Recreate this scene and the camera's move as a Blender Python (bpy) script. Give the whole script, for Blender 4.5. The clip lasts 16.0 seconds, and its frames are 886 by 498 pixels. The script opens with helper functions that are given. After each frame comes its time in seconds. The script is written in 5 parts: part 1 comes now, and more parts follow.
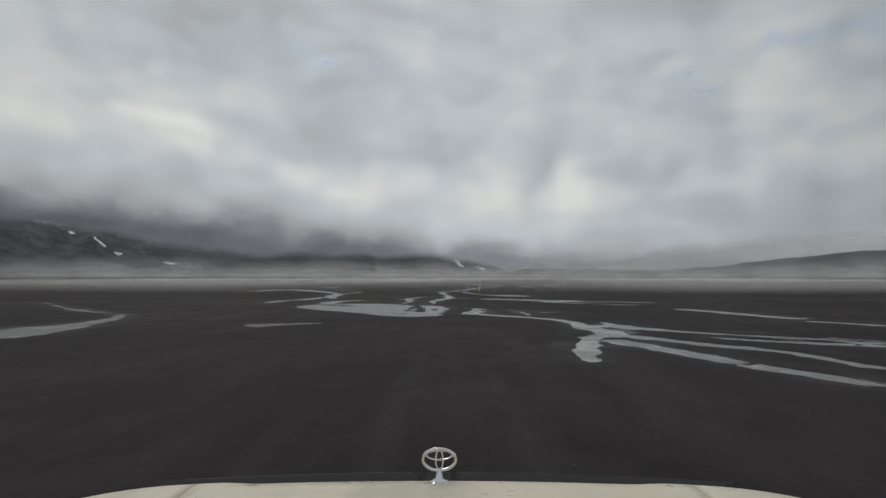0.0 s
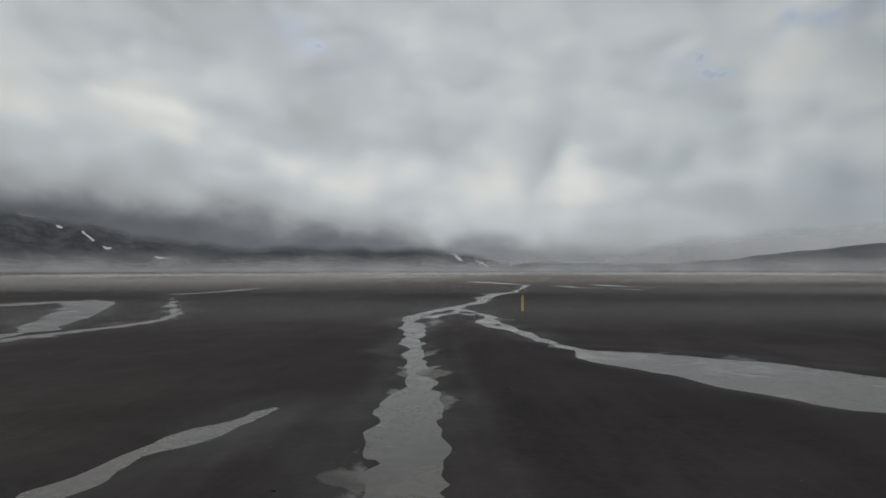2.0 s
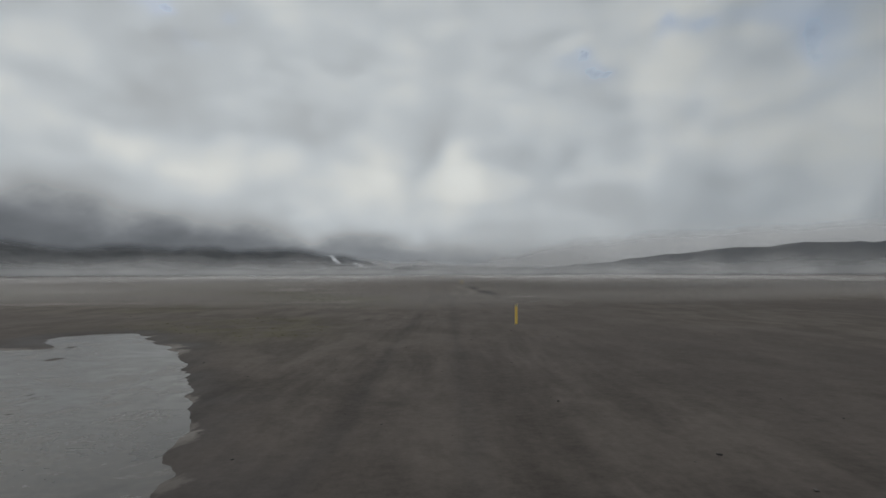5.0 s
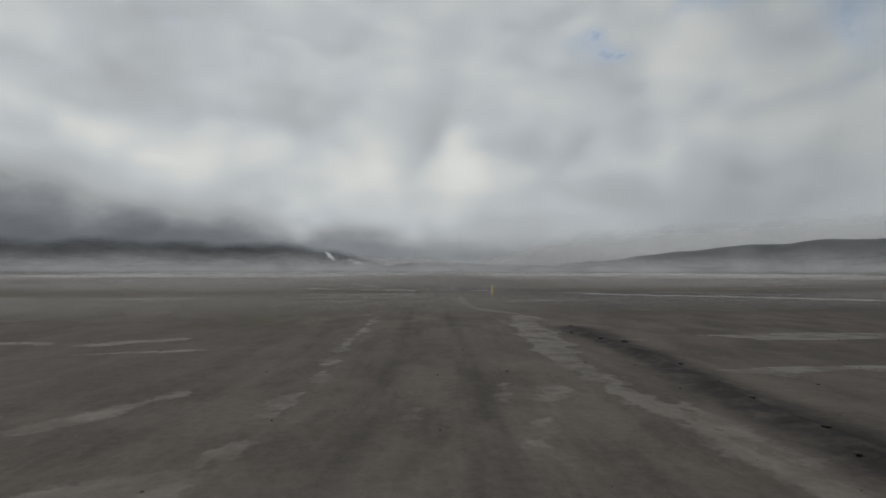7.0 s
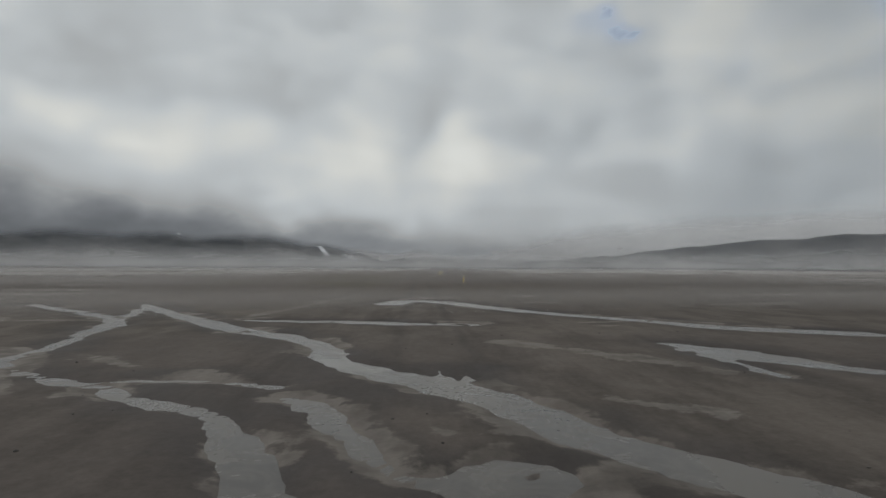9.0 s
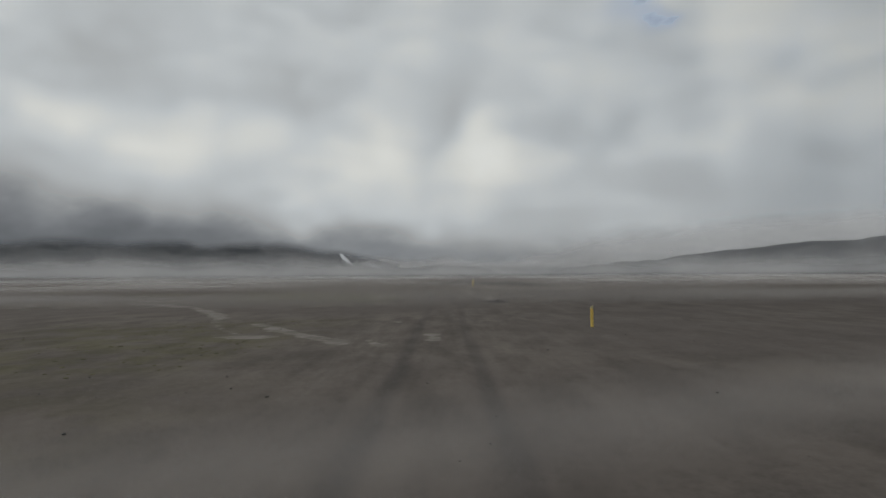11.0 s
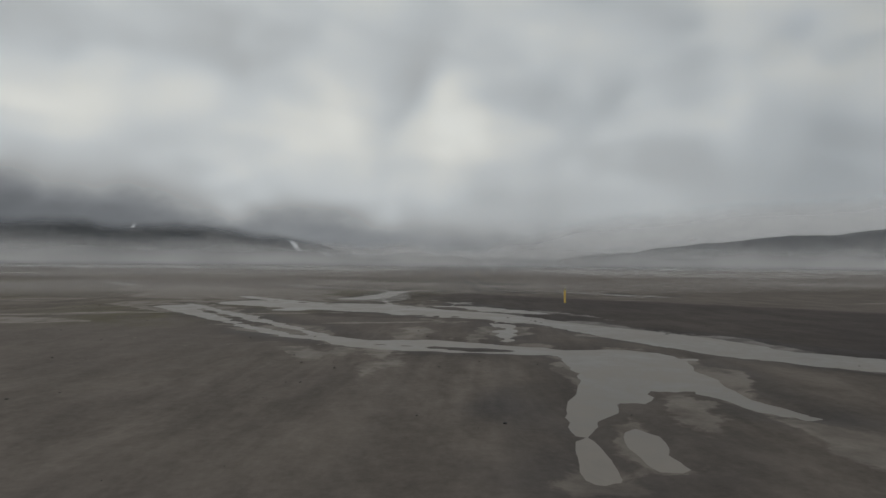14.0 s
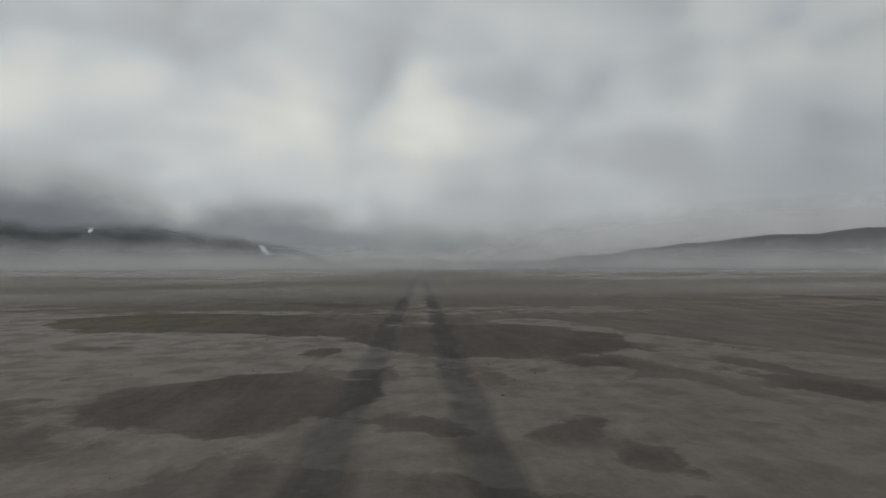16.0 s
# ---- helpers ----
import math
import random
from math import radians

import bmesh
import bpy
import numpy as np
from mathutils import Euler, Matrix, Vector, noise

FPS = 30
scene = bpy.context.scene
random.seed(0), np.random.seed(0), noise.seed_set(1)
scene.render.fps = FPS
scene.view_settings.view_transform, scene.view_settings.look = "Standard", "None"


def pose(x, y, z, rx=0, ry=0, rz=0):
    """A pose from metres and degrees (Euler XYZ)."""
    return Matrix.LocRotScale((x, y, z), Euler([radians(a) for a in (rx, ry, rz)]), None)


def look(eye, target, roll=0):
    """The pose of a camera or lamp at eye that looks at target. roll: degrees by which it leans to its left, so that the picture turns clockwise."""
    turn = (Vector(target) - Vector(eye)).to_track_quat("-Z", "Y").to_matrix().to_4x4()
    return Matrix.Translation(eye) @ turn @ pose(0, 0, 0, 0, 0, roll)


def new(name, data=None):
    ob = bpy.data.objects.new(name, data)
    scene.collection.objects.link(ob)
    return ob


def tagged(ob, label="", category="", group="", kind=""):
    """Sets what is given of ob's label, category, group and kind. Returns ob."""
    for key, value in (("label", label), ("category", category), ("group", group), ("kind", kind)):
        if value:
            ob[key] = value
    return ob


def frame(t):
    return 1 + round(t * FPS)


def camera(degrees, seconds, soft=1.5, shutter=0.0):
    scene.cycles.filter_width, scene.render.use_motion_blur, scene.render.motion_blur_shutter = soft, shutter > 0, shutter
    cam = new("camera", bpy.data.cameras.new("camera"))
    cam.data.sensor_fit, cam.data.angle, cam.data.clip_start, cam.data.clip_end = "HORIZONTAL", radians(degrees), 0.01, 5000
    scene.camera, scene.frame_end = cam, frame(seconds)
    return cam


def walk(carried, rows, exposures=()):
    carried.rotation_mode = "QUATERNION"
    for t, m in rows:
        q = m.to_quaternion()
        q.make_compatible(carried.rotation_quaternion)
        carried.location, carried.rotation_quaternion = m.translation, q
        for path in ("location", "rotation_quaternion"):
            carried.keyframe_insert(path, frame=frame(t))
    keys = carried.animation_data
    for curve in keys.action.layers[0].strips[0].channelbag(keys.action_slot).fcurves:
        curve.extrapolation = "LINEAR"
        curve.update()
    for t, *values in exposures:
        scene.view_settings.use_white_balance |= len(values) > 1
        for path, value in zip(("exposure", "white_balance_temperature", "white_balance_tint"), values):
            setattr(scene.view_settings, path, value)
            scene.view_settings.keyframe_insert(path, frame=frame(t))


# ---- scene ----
# the camera: a wide lens behind a windscreen, driven across the plain
cam = camera(76, 16.0)
PATH = [
    (0, (0.000, 0.000, 1.998), 2.16, 2.84, 0.05),
    (0.5, (-0.289, 12.387, 2.004), -0.08, 2.39, 0.08),
    (1, (-0.508, 24.716, 2.006), 0.73, 1.68, 0.06),
    (1.5, (-0.645, 36.511, 2.005), -0.56, 2.31, -0.00),
    (2, (-0.898, 49.978, 1.997), 2.04, 2.28, -0.07),
    (2.5, (-1.842, 63.991, 1.987), 4.08, 2.86, -0.09),
    (3, (-2.573, 78.456, 1.989), 1.68, 2.73, -0.28),
    (3.5, (-1.610, 93.837, 2.001), -10.28, 2.73, -0.04),
    (4, (1.455, 109.252, 2.005), -12.98, 2.19, 0.08),
    (4.2, (2.855, 115.410, 2.000), -12.10, 2.26, 0.00),
    (6.3, (15.770, 185.023, 2.000), -8.98, 2.71, -0.08),
    (6.5, (16.846, 191.858, 2.000), -8.78, 2.64, 0.00),
    (7, (19.733, 208.959, 2.003), -10.06, 2.31, 0.06),
    (7.5, (22.395, 226.189, 1.999), -9.71, 2.05, -0.04),
    (8, (25.031, 243.228, 2.004), -11.44, 2.14, -0.12),
    (8.5, (28.197, 259.048, 2.007), -11.61, 2.12, 0.04),
    (8.8, (29.897, 267.949, 2.016), -10.84, 2.16, 0.02),
    (9, (30.802, 273.612, 1.987), -10.33, 1.86, 0.25),
    (9.2, (31.856, 279.233, 2.000), -11.16, 1.75, 0.00),
    (11.3, (39.625, 334.958, 1.977), -7.72, 2.74, -0.34),
    (11.5, (40.570, 341.765, 2.000), -8.01, 2.81, 0.00),
    (12, (43.110, 359.106, 1.995), -8.46, 2.59, -0.27),
    (12.5, (45.477, 377.167, 1.991), -7.41, 2.60, -0.11),
    (13, (46.829, 395.652, 1.977), -6.79, 2.25, -0.33),
    (13.5, (48.788, 413.875, 2.000), -7.35, 2.04, 0.28),
    (13.8, (50.131, 424.144, 1.994), -10.15, 1.92, 0.57),
    (14, (51.386, 430.522, 2.032), -12.15, 1.66, 0.49),
    (14.2, (52.623, 436.339, 2.010), -14.30, 1.85, 0.32),
    (14.5, (54.772, 444.018, 2.004), -16.68, 1.45, 0.16),
    (15, (58.123, 454.546, 1.924), -19.53, 2.43, -0.75),
    (15.5, (61.850, 464.869, 2.000), -20.05, 2.83, 0.04),
    (16, (65.115, 475.363, 1.997), -14.54, 2.00, -0.13),
]


def driven(eye, yaw, pitch, roll):
    ya, pi = radians(yaw), radians(pitch)
    ahead = Vector((-math.sin(ya) * math.cos(pi), math.cos(ya) * math.cos(pi), math.sin(pi)))
    return look(eye, Vector(eye) + 2 * ahead, roll)


walk(cam, [(t, driven(eye, yaw, pitch, roll)) for t, eye, yaw, pitch, roll in PATH],
     exposures=[(0.0, 0.0, 6500, 10), (4.5, 0.0, 6500, 10), (7.0, 0.0, 6550, 10), (16.0, 0.0, 6620, 10)])

# many thin veils of mist lie behind one another
scene.cycles.transparent_max_bounces = 48

# ---- light: an overcast sky with a low bright band and thin blue gaps ----
SUN_EL, SUN_AZ = 52.0, -28.0
world = bpy.data.worlds.new("overcast_sky")
scene.world = world
world.use_nodes = True
wt = world.node_tree
wt.nodes.clear()


class Nodes:
    """Small helper to write node trees as expressions."""

    def __init__(self, tree):
        self.tree = tree

    def add(self, kind):
        return self.tree.nodes.new(kind)

    def put(self, socket, value):
        if isinstance(value, bpy.types.NodeSocket):
            self.tree.links.new(value, socket)
        else:
            socket.default_value = value

    def math(self, op, a, b=0.0, c=0.0, clamp=False):
        n = self.add("ShaderNodeMath")
        n.operation, n.use_clamp = op, clamp
        for s, v in zip(n.inputs, (a, b, c)):
            self.put(s, v)
        return n.outputs[0]

    def mapped(self, v, a, b, c=0.0, d=1.0, smooth=True):
        n = self.add("ShaderNodeMapRange")
        n.interpolation_type = "SMOOTHSTEP" if smooth else "LINEAR"
        for s, x in zip(n.inputs, (v, a, b, c, d)):
            self.put(s, x)
        return n.outputs[0]

    def mix(self, f, a, b, kind="MIX"):
        n = self.add("ShaderNodeMix")
        n.data_type, n.blend_type = "RGBA", kind
        self.put(n.inputs[0], f)
        self.put(n.inputs[6], a)
        self.put(n.inputs[7], b)
        return n.outputs[2]

    def noise(self, vec, scale, detail=4.0, rough=0.55, distort=0.0):
        n = self.add("ShaderNodeTexNoise")
        self.put(n.inputs["Vector"], vec)
        n.inputs["Scale"].default_value = scale
        n.inputs["Detail"].default_value = detail
        n.inputs["Roughness"].default_value = rough
        n.inputs["Distortion"].default_value = distort
        return n.outputs["Fac"]

    def ramp(self, v, stops):
        n = self.add("ShaderNodeValToRGB")
        n.color_ramp.interpolation = "EASE"
        els = n.color_ramp.elements
        while len(els) < len(stops):
            els.new(0.5)
        for e, (p, col) in zip(els, stops):
            e.position, e.color = p, (*col, 1) if len(col) == 3 else col
        self.put(n.inputs[0], v)
        return n.outputs[0]

    def lump(self, az, el, a0, e0, sa, se, amount):
        """A soft swelling of the cloud, round a bearing and an elevation in degrees."""
        p = self.math("POWER", self.math("DIVIDE", self.math("SUBTRACT", az, a0), sa), 2.0)
        q = self.math("POWER", self.math("DIVIDE", self.math("SUBTRACT", el, e0), se), 2.0)
        return self.math("MULTIPLY", self.math("EXPONENT", self.math("MULTIPLY", self.math("ADD", p, q), -1.0)), amount)


def total(N, some):
    s = some[0]
    for x in some[1:]:
        s = N.math("ADD", s, x)
    return s


W = Nodes(wt)
coord = W.add("ShaderNodeTexCoord").outputs["Generated"]
sep = W.add("ShaderNodeSeparateXYZ")
wt.links.new(coord, sep.inputs[0])
dx, dy, dz = sep.outputs
az = W.math("DEGREES", W.math("ARCTAN2", dx, dy))
el = W.math("DEGREES", W.math("ARCSINE", dz))
bearing = W.add("ShaderNodeCombineXYZ")
wt.links.new(W.math("MULTIPLY", az, 0.055), bearing.inputs[0])
wt.links.new(W.math("MULTIPLY", el, 0.105), bearing.inputs[1])
bearing.inputs[2].default_value = 7.9
heaps = W.noise(bearing.outputs[0], 1.0, 5.0, 0.5, 0.25)
puffs = W.noise(bearing.outputs[0], 2.4, 4.0, 0.5, 0.2)
elw = W.math("ADD", el, W.math("MULTIPLY", W.math("SUBTRACT", heaps, 0.5), 7.0))
tone = W.ramp(W.mapped(elw, 0.0, 50.0, 0.0, 1.0, smooth=False), [
    (0.0, (0.27, 0.275, 0.275)), (0.09, (0.335, 0.345, 0.345)), (0.2, (0.43, 0.44, 0.44)), (0.40, (0.44, 0.465, 0.475)),
    (0.62, (0.43, 0.46, 0.475)), (1.0, (0.40, 0.43, 0.45))])
swell = total(W, [
    W.lump(az, el, -50, 3.5, 42, 5.0, -0.62), W.lump(az, el, 4, 2.0, 16, 2.0, -0.15),
    W.math("MULTIPLY", W.math("SUBTRACT", puffs, 0.5), 0.2), W.math("MULTIPLY", W.math("SUBTRACT", heaps, 0.5), 0.4)])
cloud = W.mix(1.0, W.mix(1.0, tone, (0.985, 1.0, 1.03, 1), "MULTIPLY"), W.math("ADD", swell, 1.0), "MULTIPLY")
# clear sky behind the cloud bank, seen only through its rifts
gap = total(W, [W.lump(az, el, 36.0, 23, 16, 8, 1.3), W.lump(az, el, -16, 23, 11, 7, 1.3)])
gap = W.math("MULTIPLY", gap, 1.0, clamp=True)
sky = W.add("ShaderNodeTexSky")
sky.sky_type, sky.sun_disc = "NISHITA", False
sky.sun_elevation, sky.sun_rotation = radians(SUN_EL), radians(SUN_AZ)
blue = W.mix(1.0, sky.outputs[0], (0.1, 0.1, 0.1, 1), "MULTIPLY")
mixed = W.mix(gap, cloud, blue)
bg = W.add("ShaderNodeBackground")
wt.links.new(mixed, bg.inputs[0])
bg.inputs[1].default_value = 1.0
wt.links.new(bg.outputs[0], W.add("ShaderNodeOutputWorld").inputs[0])

sun = new("sun", bpy.data.lights.new("sun", "SUN"))
sun.data.energy, sun.data.angle, sun.data.color = 1.0, radians(25), (1.0, 0.97, 0.93)
sa, se = radians(SUN_AZ), radians(SUN_EL)
sun.matrix_world = look((math.sin(sa) * math.cos(se) * 100, math.cos(sa) * math.cos(se) * 100, math.sin(se) * 100), (0, 0, 0))


# ---- materials ----
def material(name, rough=0.8, colour=(0.2, 0.2, 0.2), metal=0.0, spec=0.5):
    """A principled material; returns it with its node helper and shader."""
    m = bpy.data.materials.new(name)
    m.use_nodes = True
    N = Nodes(m.node_tree)
    b = m.node_tree.nodes["Principled BSDF"]
    b.inputs["Base Color"].default_value = (*colour, 1)
    b.inputs["Roughness"].default_value = rough
    b.inputs["Metallic"].default_value = metal
    b.inputs["Specular IOR Level"].default_value = spec
    return m, N, b


def bump(N, b, height, strength, distance):
    n = N.add("ShaderNodeBump")
    n.inputs["Strength"].default_value = strength
    n.inputs["Distance"].default_value = distance
    N.put(n.inputs["Height"], height)
    N.tree.links.new(n.outputs[0], b.inputs["Normal"])


def attribute(N, name):
    n = N.add("ShaderNodeAttribute")
    n.attribute_name = name
    return n.outputs["Fac"]


def object_coord(N):
    return N.add("ShaderNodeTexCoord").outputs["Object"]


TURN = radians(8.0)  # the bearing of the track


def sand_material():
    m, N, b = material("volcanic_sand", 0.9, spec=0.12)
    at = object_coord(N)
    silt, damp, dry_and_veil, rut, moss, lump = (attribute(N, a) for a in ("silt", "damp", "dry_and_veil", "rut", "moss", "lump"))
    # what wheels and wind drew out along the track
    drawn = N.add("ShaderNodeMapping")
    drawn.vector_type = "TEXTURE"
    drawn.inputs["Rotation"].default_value = (0, 0, -TURN)
    drawn.inputs["Scale"].default_value = (1, 2.6, 1)
    N.tree.links.new(at, drawn.inputs[0])
    drawn = drawn.outputs[0]
    lane = N.add("ShaderNodeCombineXYZ")
    N.put(lane.inputs[0], attribute(N, "lane"))
    along = N.add("ShaderNodeSeparateXYZ")
    N.tree.links.new(drawn, along.inputs[0])
    N.put(lane.inputs[1], N.math("MULTIPLY", along.outputs[1], 0.25))
    lane = lane.outputs[0]
    big, mid, fine, small = N.noise(at, 0.09, 5.0), N.noise(at, 0.7, 6.0, 0.6), N.noise(at, 9.0, 4.0, 0.7), N.noise(at, 2.2, 5.0, 0.65, 0.4)
    sand = N.mix(dry_and_veil, (0.0235, 0.0195, 0.0200, 1), (0.116, 0.100, 0.087, 1))
    sand = N.mix(N.mapped(big, 0.35, 0.7), sand, N.mix(N.mapped(dry_and_veil, 0.0, 1.0, 0.15, 0.5), sand, (0.105, 0.091, 0.075, 1)))
    sand = N.mix(N.math("MULTIPLY", moss, N.mapped(mid, 0.35, 0.6)), sand, (0.082, 0.074, 0.048, 1))
    sand = N.mix(N.math("MULTIPLY", damp, 0.75), sand, (0.031, 0.028, 0.028, 1))
    # pale silt with crisp, ragged edges and dark holes in it
    edge = N.math("ADD", silt, N.math("ADD", N.math("MULTIPLY", N.math("SUBTRACT", small, 0.5), 0.8), N.math("MULTIPLY", N.math("SUBTRACT", mid, 0.5), 1.3)))
    patch = N.math("MULTIPLY", N.mapped(edge, 0.07, -0.10), N.mapped(N.noise(at, 1.1, 4.0), 0.36, 0.58, 0.55, 1.0))
    sand = N.mix(patch, sand, N.mix(dry_and_veil, (0.145, 0.137, 0.130, 1), (0.124, 0.105, 0.086, 1)))
    worn_in = N.mapped(N.math("ADD", rut, N.math("MULTIPLY", N.math("SUBTRACT", small, 0.5), 0.3)), 0.15, 0.75)
    sand = N.mix(N.math("MULTIPLY", worn_in, N.mapped(rut, 0.65, 0.95, 0.5, 0.75)), sand, (0.045, 0.041, 0.039, 1))
    sand = N.mix(N.math("MULTIPLY", lump, N.mapped(small, 0.3, 0.6, 0.45, 0.95)), sand, (0.022, 0.019, 0.019, 1))
    mottle = N.math("MULTIPLY", N.math("SUBTRACT", N.mapped(N.noise(drawn, 0.75, 6.0, 0.62, 0.3), 0.36, 0.64), 0.5), N.math("MULTIPLY", N.mapped(big, 0.35, 0.6, 0.14, 0.38), N.mapped(patch, 0.0, 1.0, 1.0, 0.2)))
    grain = N.math("ADD", N.mapped(fine, 0.25, 0.75, 0.84, 1.16, smooth=False), N.mapped(small, 0.2, 0.8, -0.12, 0.12, smooth=False))
    sand = N.mix(1.0, sand, N.math("ADD", grain, mottle), "MULTIPLY")
    lines = N.math("ADD", N.mapped(N.noise(lane, 1.1, 3.0, 0.6, 0.1), 0.3, 0.7, -0.5, 0.5), N.mapped(N.noise(lane, 4.0, 3.0, 0.6), 0.3, 0.7, -0.3, 0.3))
    used = N.math("MULTIPLY", attribute(N, "used"), N.mapped(N.noise(drawn, 0.3, 3.0), 0.35, 0.65, 0.25, 1.0))
    sand = N.mix(1.0, sand, N.math("ADD", 1.0, N.math("MULTIPLY", lines, N.math("MULTIPLY", used, 0.28))), "MULTIPLY")
    N.put(b.inputs["Base Color"], sand)
    wet = N.math("MAXIMUM", N.math("MULTIPLY", damp, 0.6), N.math("MULTIPLY", patch, 0.7))
    N.put(b.inputs["Roughness"], N.mapped(wet, 0.0, 1.0, 0.95, 0.5))
    bump(N, b, N.math("ADD", N.math("MULTIPLY", fine, 0.4), N.math("MULTIPLY", small, 0.4)), 0.35, 0.03)
    return m


def water_material():
    m, N, b = material("meltwater", 0.12, (0.105, 0.105, 0.102), spec=0.34)
    b.inputs["IOR"].default_value = 1.33
    at = object_coord(N)
    murk, swirl = N.noise(at, 0.45, 5.0, 0.6, 1.2), N.noise(at, 1.6, 6.0, 0.65, 2.0)
    both = N.math("ADD", N.math("MULTIPLY", murk, 0.6), N.math("MULTIPLY", swirl, 0.4))
    clear = N.mix(N.mapped(both, 0.36, 0.64), (0.064, 0.059, 0.053, 1), (0.115, 0.106, 0.094, 1))
    muddy = N.mix(N.mapped(both, 0.36, 0.64), (0.108, 0.096, 0.081, 1), (0.172, 0.153, 0.131, 1))
    # the farther braids carry more silt
    north = N.add("ShaderNodeSeparateXYZ")
    N.put(north.inputs[0], at)
    N.put(b.inputs["Base Color"], N.mix(N.mapped(north.outputs[1], 240.0, 430.0), clear, muddy))
    N.put(b.inputs["Roughness"], N.math("ADD", N.mapped(both, 0.35, 0.65, 0.16, 0.32), N.mapped(north.outputs[1], 240.0, 430.0, 0.0, 0.14)))
    bump(N, b, N.noise(at, 3.0, 2.0), 0.025, 0.010)
    return m


def slope_material():
    m, N, b = material("mountain_slope", 0.95, spec=0.2)
    at = object_coord(N)
    # tones lifted and blued, to carry some of the haze before the slopes
    col = N.mix(N.mapped(N.noise(at, 0.016, 6.0, 0.65), 0.38, 0.62), (0.042, 0.047, 0.053, 1), (0.098, 0.100, 0.102, 1))
    N.put(b.inputs["Base Color"], N.mix(N.mapped(N.noise(at, 0.05, 5.0), 0.4, 0.7), col, (0.064, 0.068, 0.070, 1)))
    return m


def snow_material():
    m, N, b = material("old_snow", 0.7, (0.55, 0.56, 0.56))
    N.put(b.inputs["Base Color"], N.mix(N.noise(object_coord(N), 0.08, 4.0), (0.42, 0.43, 0.43, 1), (0.72, 0.73, 0.74, 1)))
    return m


def fog_material(name, colour, thin, dense, size):
    """Thin mist: light scatters through it both ways, and what is behind shows where it is thin."""
    m = bpy.data.materials.new(name)
    m.use_nodes = True
    N = Nodes(m.node_tree)
    m.node_tree.nodes.clear()
    d, t, x = N.add("ShaderNodeBsdfDiffuse"), N.add("ShaderNodeBsdfTranslucent"), N.add("ShaderNodeBsdfTransparent")
    d.inputs[0].default_value = t.inputs[0].default_value = (*colour, 1)
    # both normals are tipped to the sky, so that upright veils come out brighter
    up = N.add("ShaderNodeCombineXYZ")
    up.inputs[1].default_value, up.inputs[2].default_value = -0.6, 0.8
    m.node_tree.links.new(up.outputs[0], d.inputs["Normal"])
    down = N.add("ShaderNodeCombineXYZ")
    down.inputs[1].default_value, down.inputs[2].default_value = -0.6, -0.8
    m.node_tree.links.new(down.outputs[0], t.inputs["Normal"])
    both, mist, out = N.add("ShaderNodeMixShader"), N.add("ShaderNodeMixShader"), N.add("ShaderNodeOutputMaterial")
    link = m.node_tree.links.new
    link(d.outputs[0], both.inputs[1])
    link(t.outputs[0], both.inputs[2])
    both.inputs[0].default_value = 0.5
    at = object_coord(N)
    stretch = N.add("ShaderNodeMapping")
    stretch.inputs["Scale"].default_value = (1, 1, 2.2)
    link(at, stretch.inputs[0])
    veil = N.math("MULTIPLY", attribute(N, "thick"), N.mapped(N.noise(stretch.outputs[0], size, 3.5, 0.5), 0.28, 0.72, thin, dense), clamp=True)
    link(veil, mist.inputs[0])
    link(x.outputs[0], mist.inputs[1])
    link(both.outputs[0], mist.inputs[2])
    link(mist.outputs[0], out.inputs[0])
    return m


def cloud_material():
    """Cloud lit from above; its brightness is put into the colour by thin, a little warmer where bright."""
    m = bpy.data.materials.new("cloud")
    m.use_nodes = True
    N = Nodes(m.node_tree)
    m.node_tree.nodes.clear()
    link = m.node_tree.links.new
    d, t, x = N.add("ShaderNodeBsdfDiffuse"), N.add("ShaderNodeBsdfTranslucent"), N.add("ShaderNodeBsdfTransparent")
    for shader, z in ((d, 0.94), (t, -0.94)):
        n = N.add("ShaderNodeCombineXYZ")
        n.inputs[1].default_value, n.inputs[2].default_value = -0.34, z
        link(n.outputs[0], shader.inputs["Normal"])
    flat = N.add("ShaderNodeMapping")
    flat.inputs["Scale"].default_value = (1, 1, 1.7)
    link(object_coord(N), flat.inputs[0])
    at = flat.outputs[0]
    fluff = total(N, [N.mapped(N.noise(at, size, 3.0, 0.45, twist), 0.30, 0.70, -much, much)
                      for size, twist, much in ((0.0045, 0.3, 0.095), (0.010, 0.3, 0.065), (0.024, 0.3, 0.034), (0.07, 0.2, 0.010))])
    thin = attribute(N, "thin")
    light = N.math("MULTIPLY", thin, N.math("ADD", fluff, 1.0))
    tint = N.ramp(light, [(0.10, (0.935, 0.985, 1.055)), (0.30, (0.975, 0.997, 1.005)), (0.43, (0.962, 0.998, 1.012)), (0.57, (1.008, 1.0, 0.945))])
    col = N.mix(1.0, tint, N.math("MULTIPLY", light, CLOUD_GAIN), "MULTIPLY")
    link(col, d.inputs[0])
    link(col, t.inputs[0])
    # each of the two takes the light of one side only
    both, veil, out = N.add("ShaderNodeAddShader"), N.add("ShaderNodeMixShader"), N.add("ShaderNodeOutputMaterial")
    link(d.outputs[0], both.inputs[0])
    link(t.outputs[0], both.inputs[1])
    link(attribute(N, "thick"), veil.inputs[0])
    link(x.outputs[0], veil.inputs[1])
    link(both.outputs[0], veil.inputs[2])
    link(veil.outputs[0], out.inputs[0])
    return m


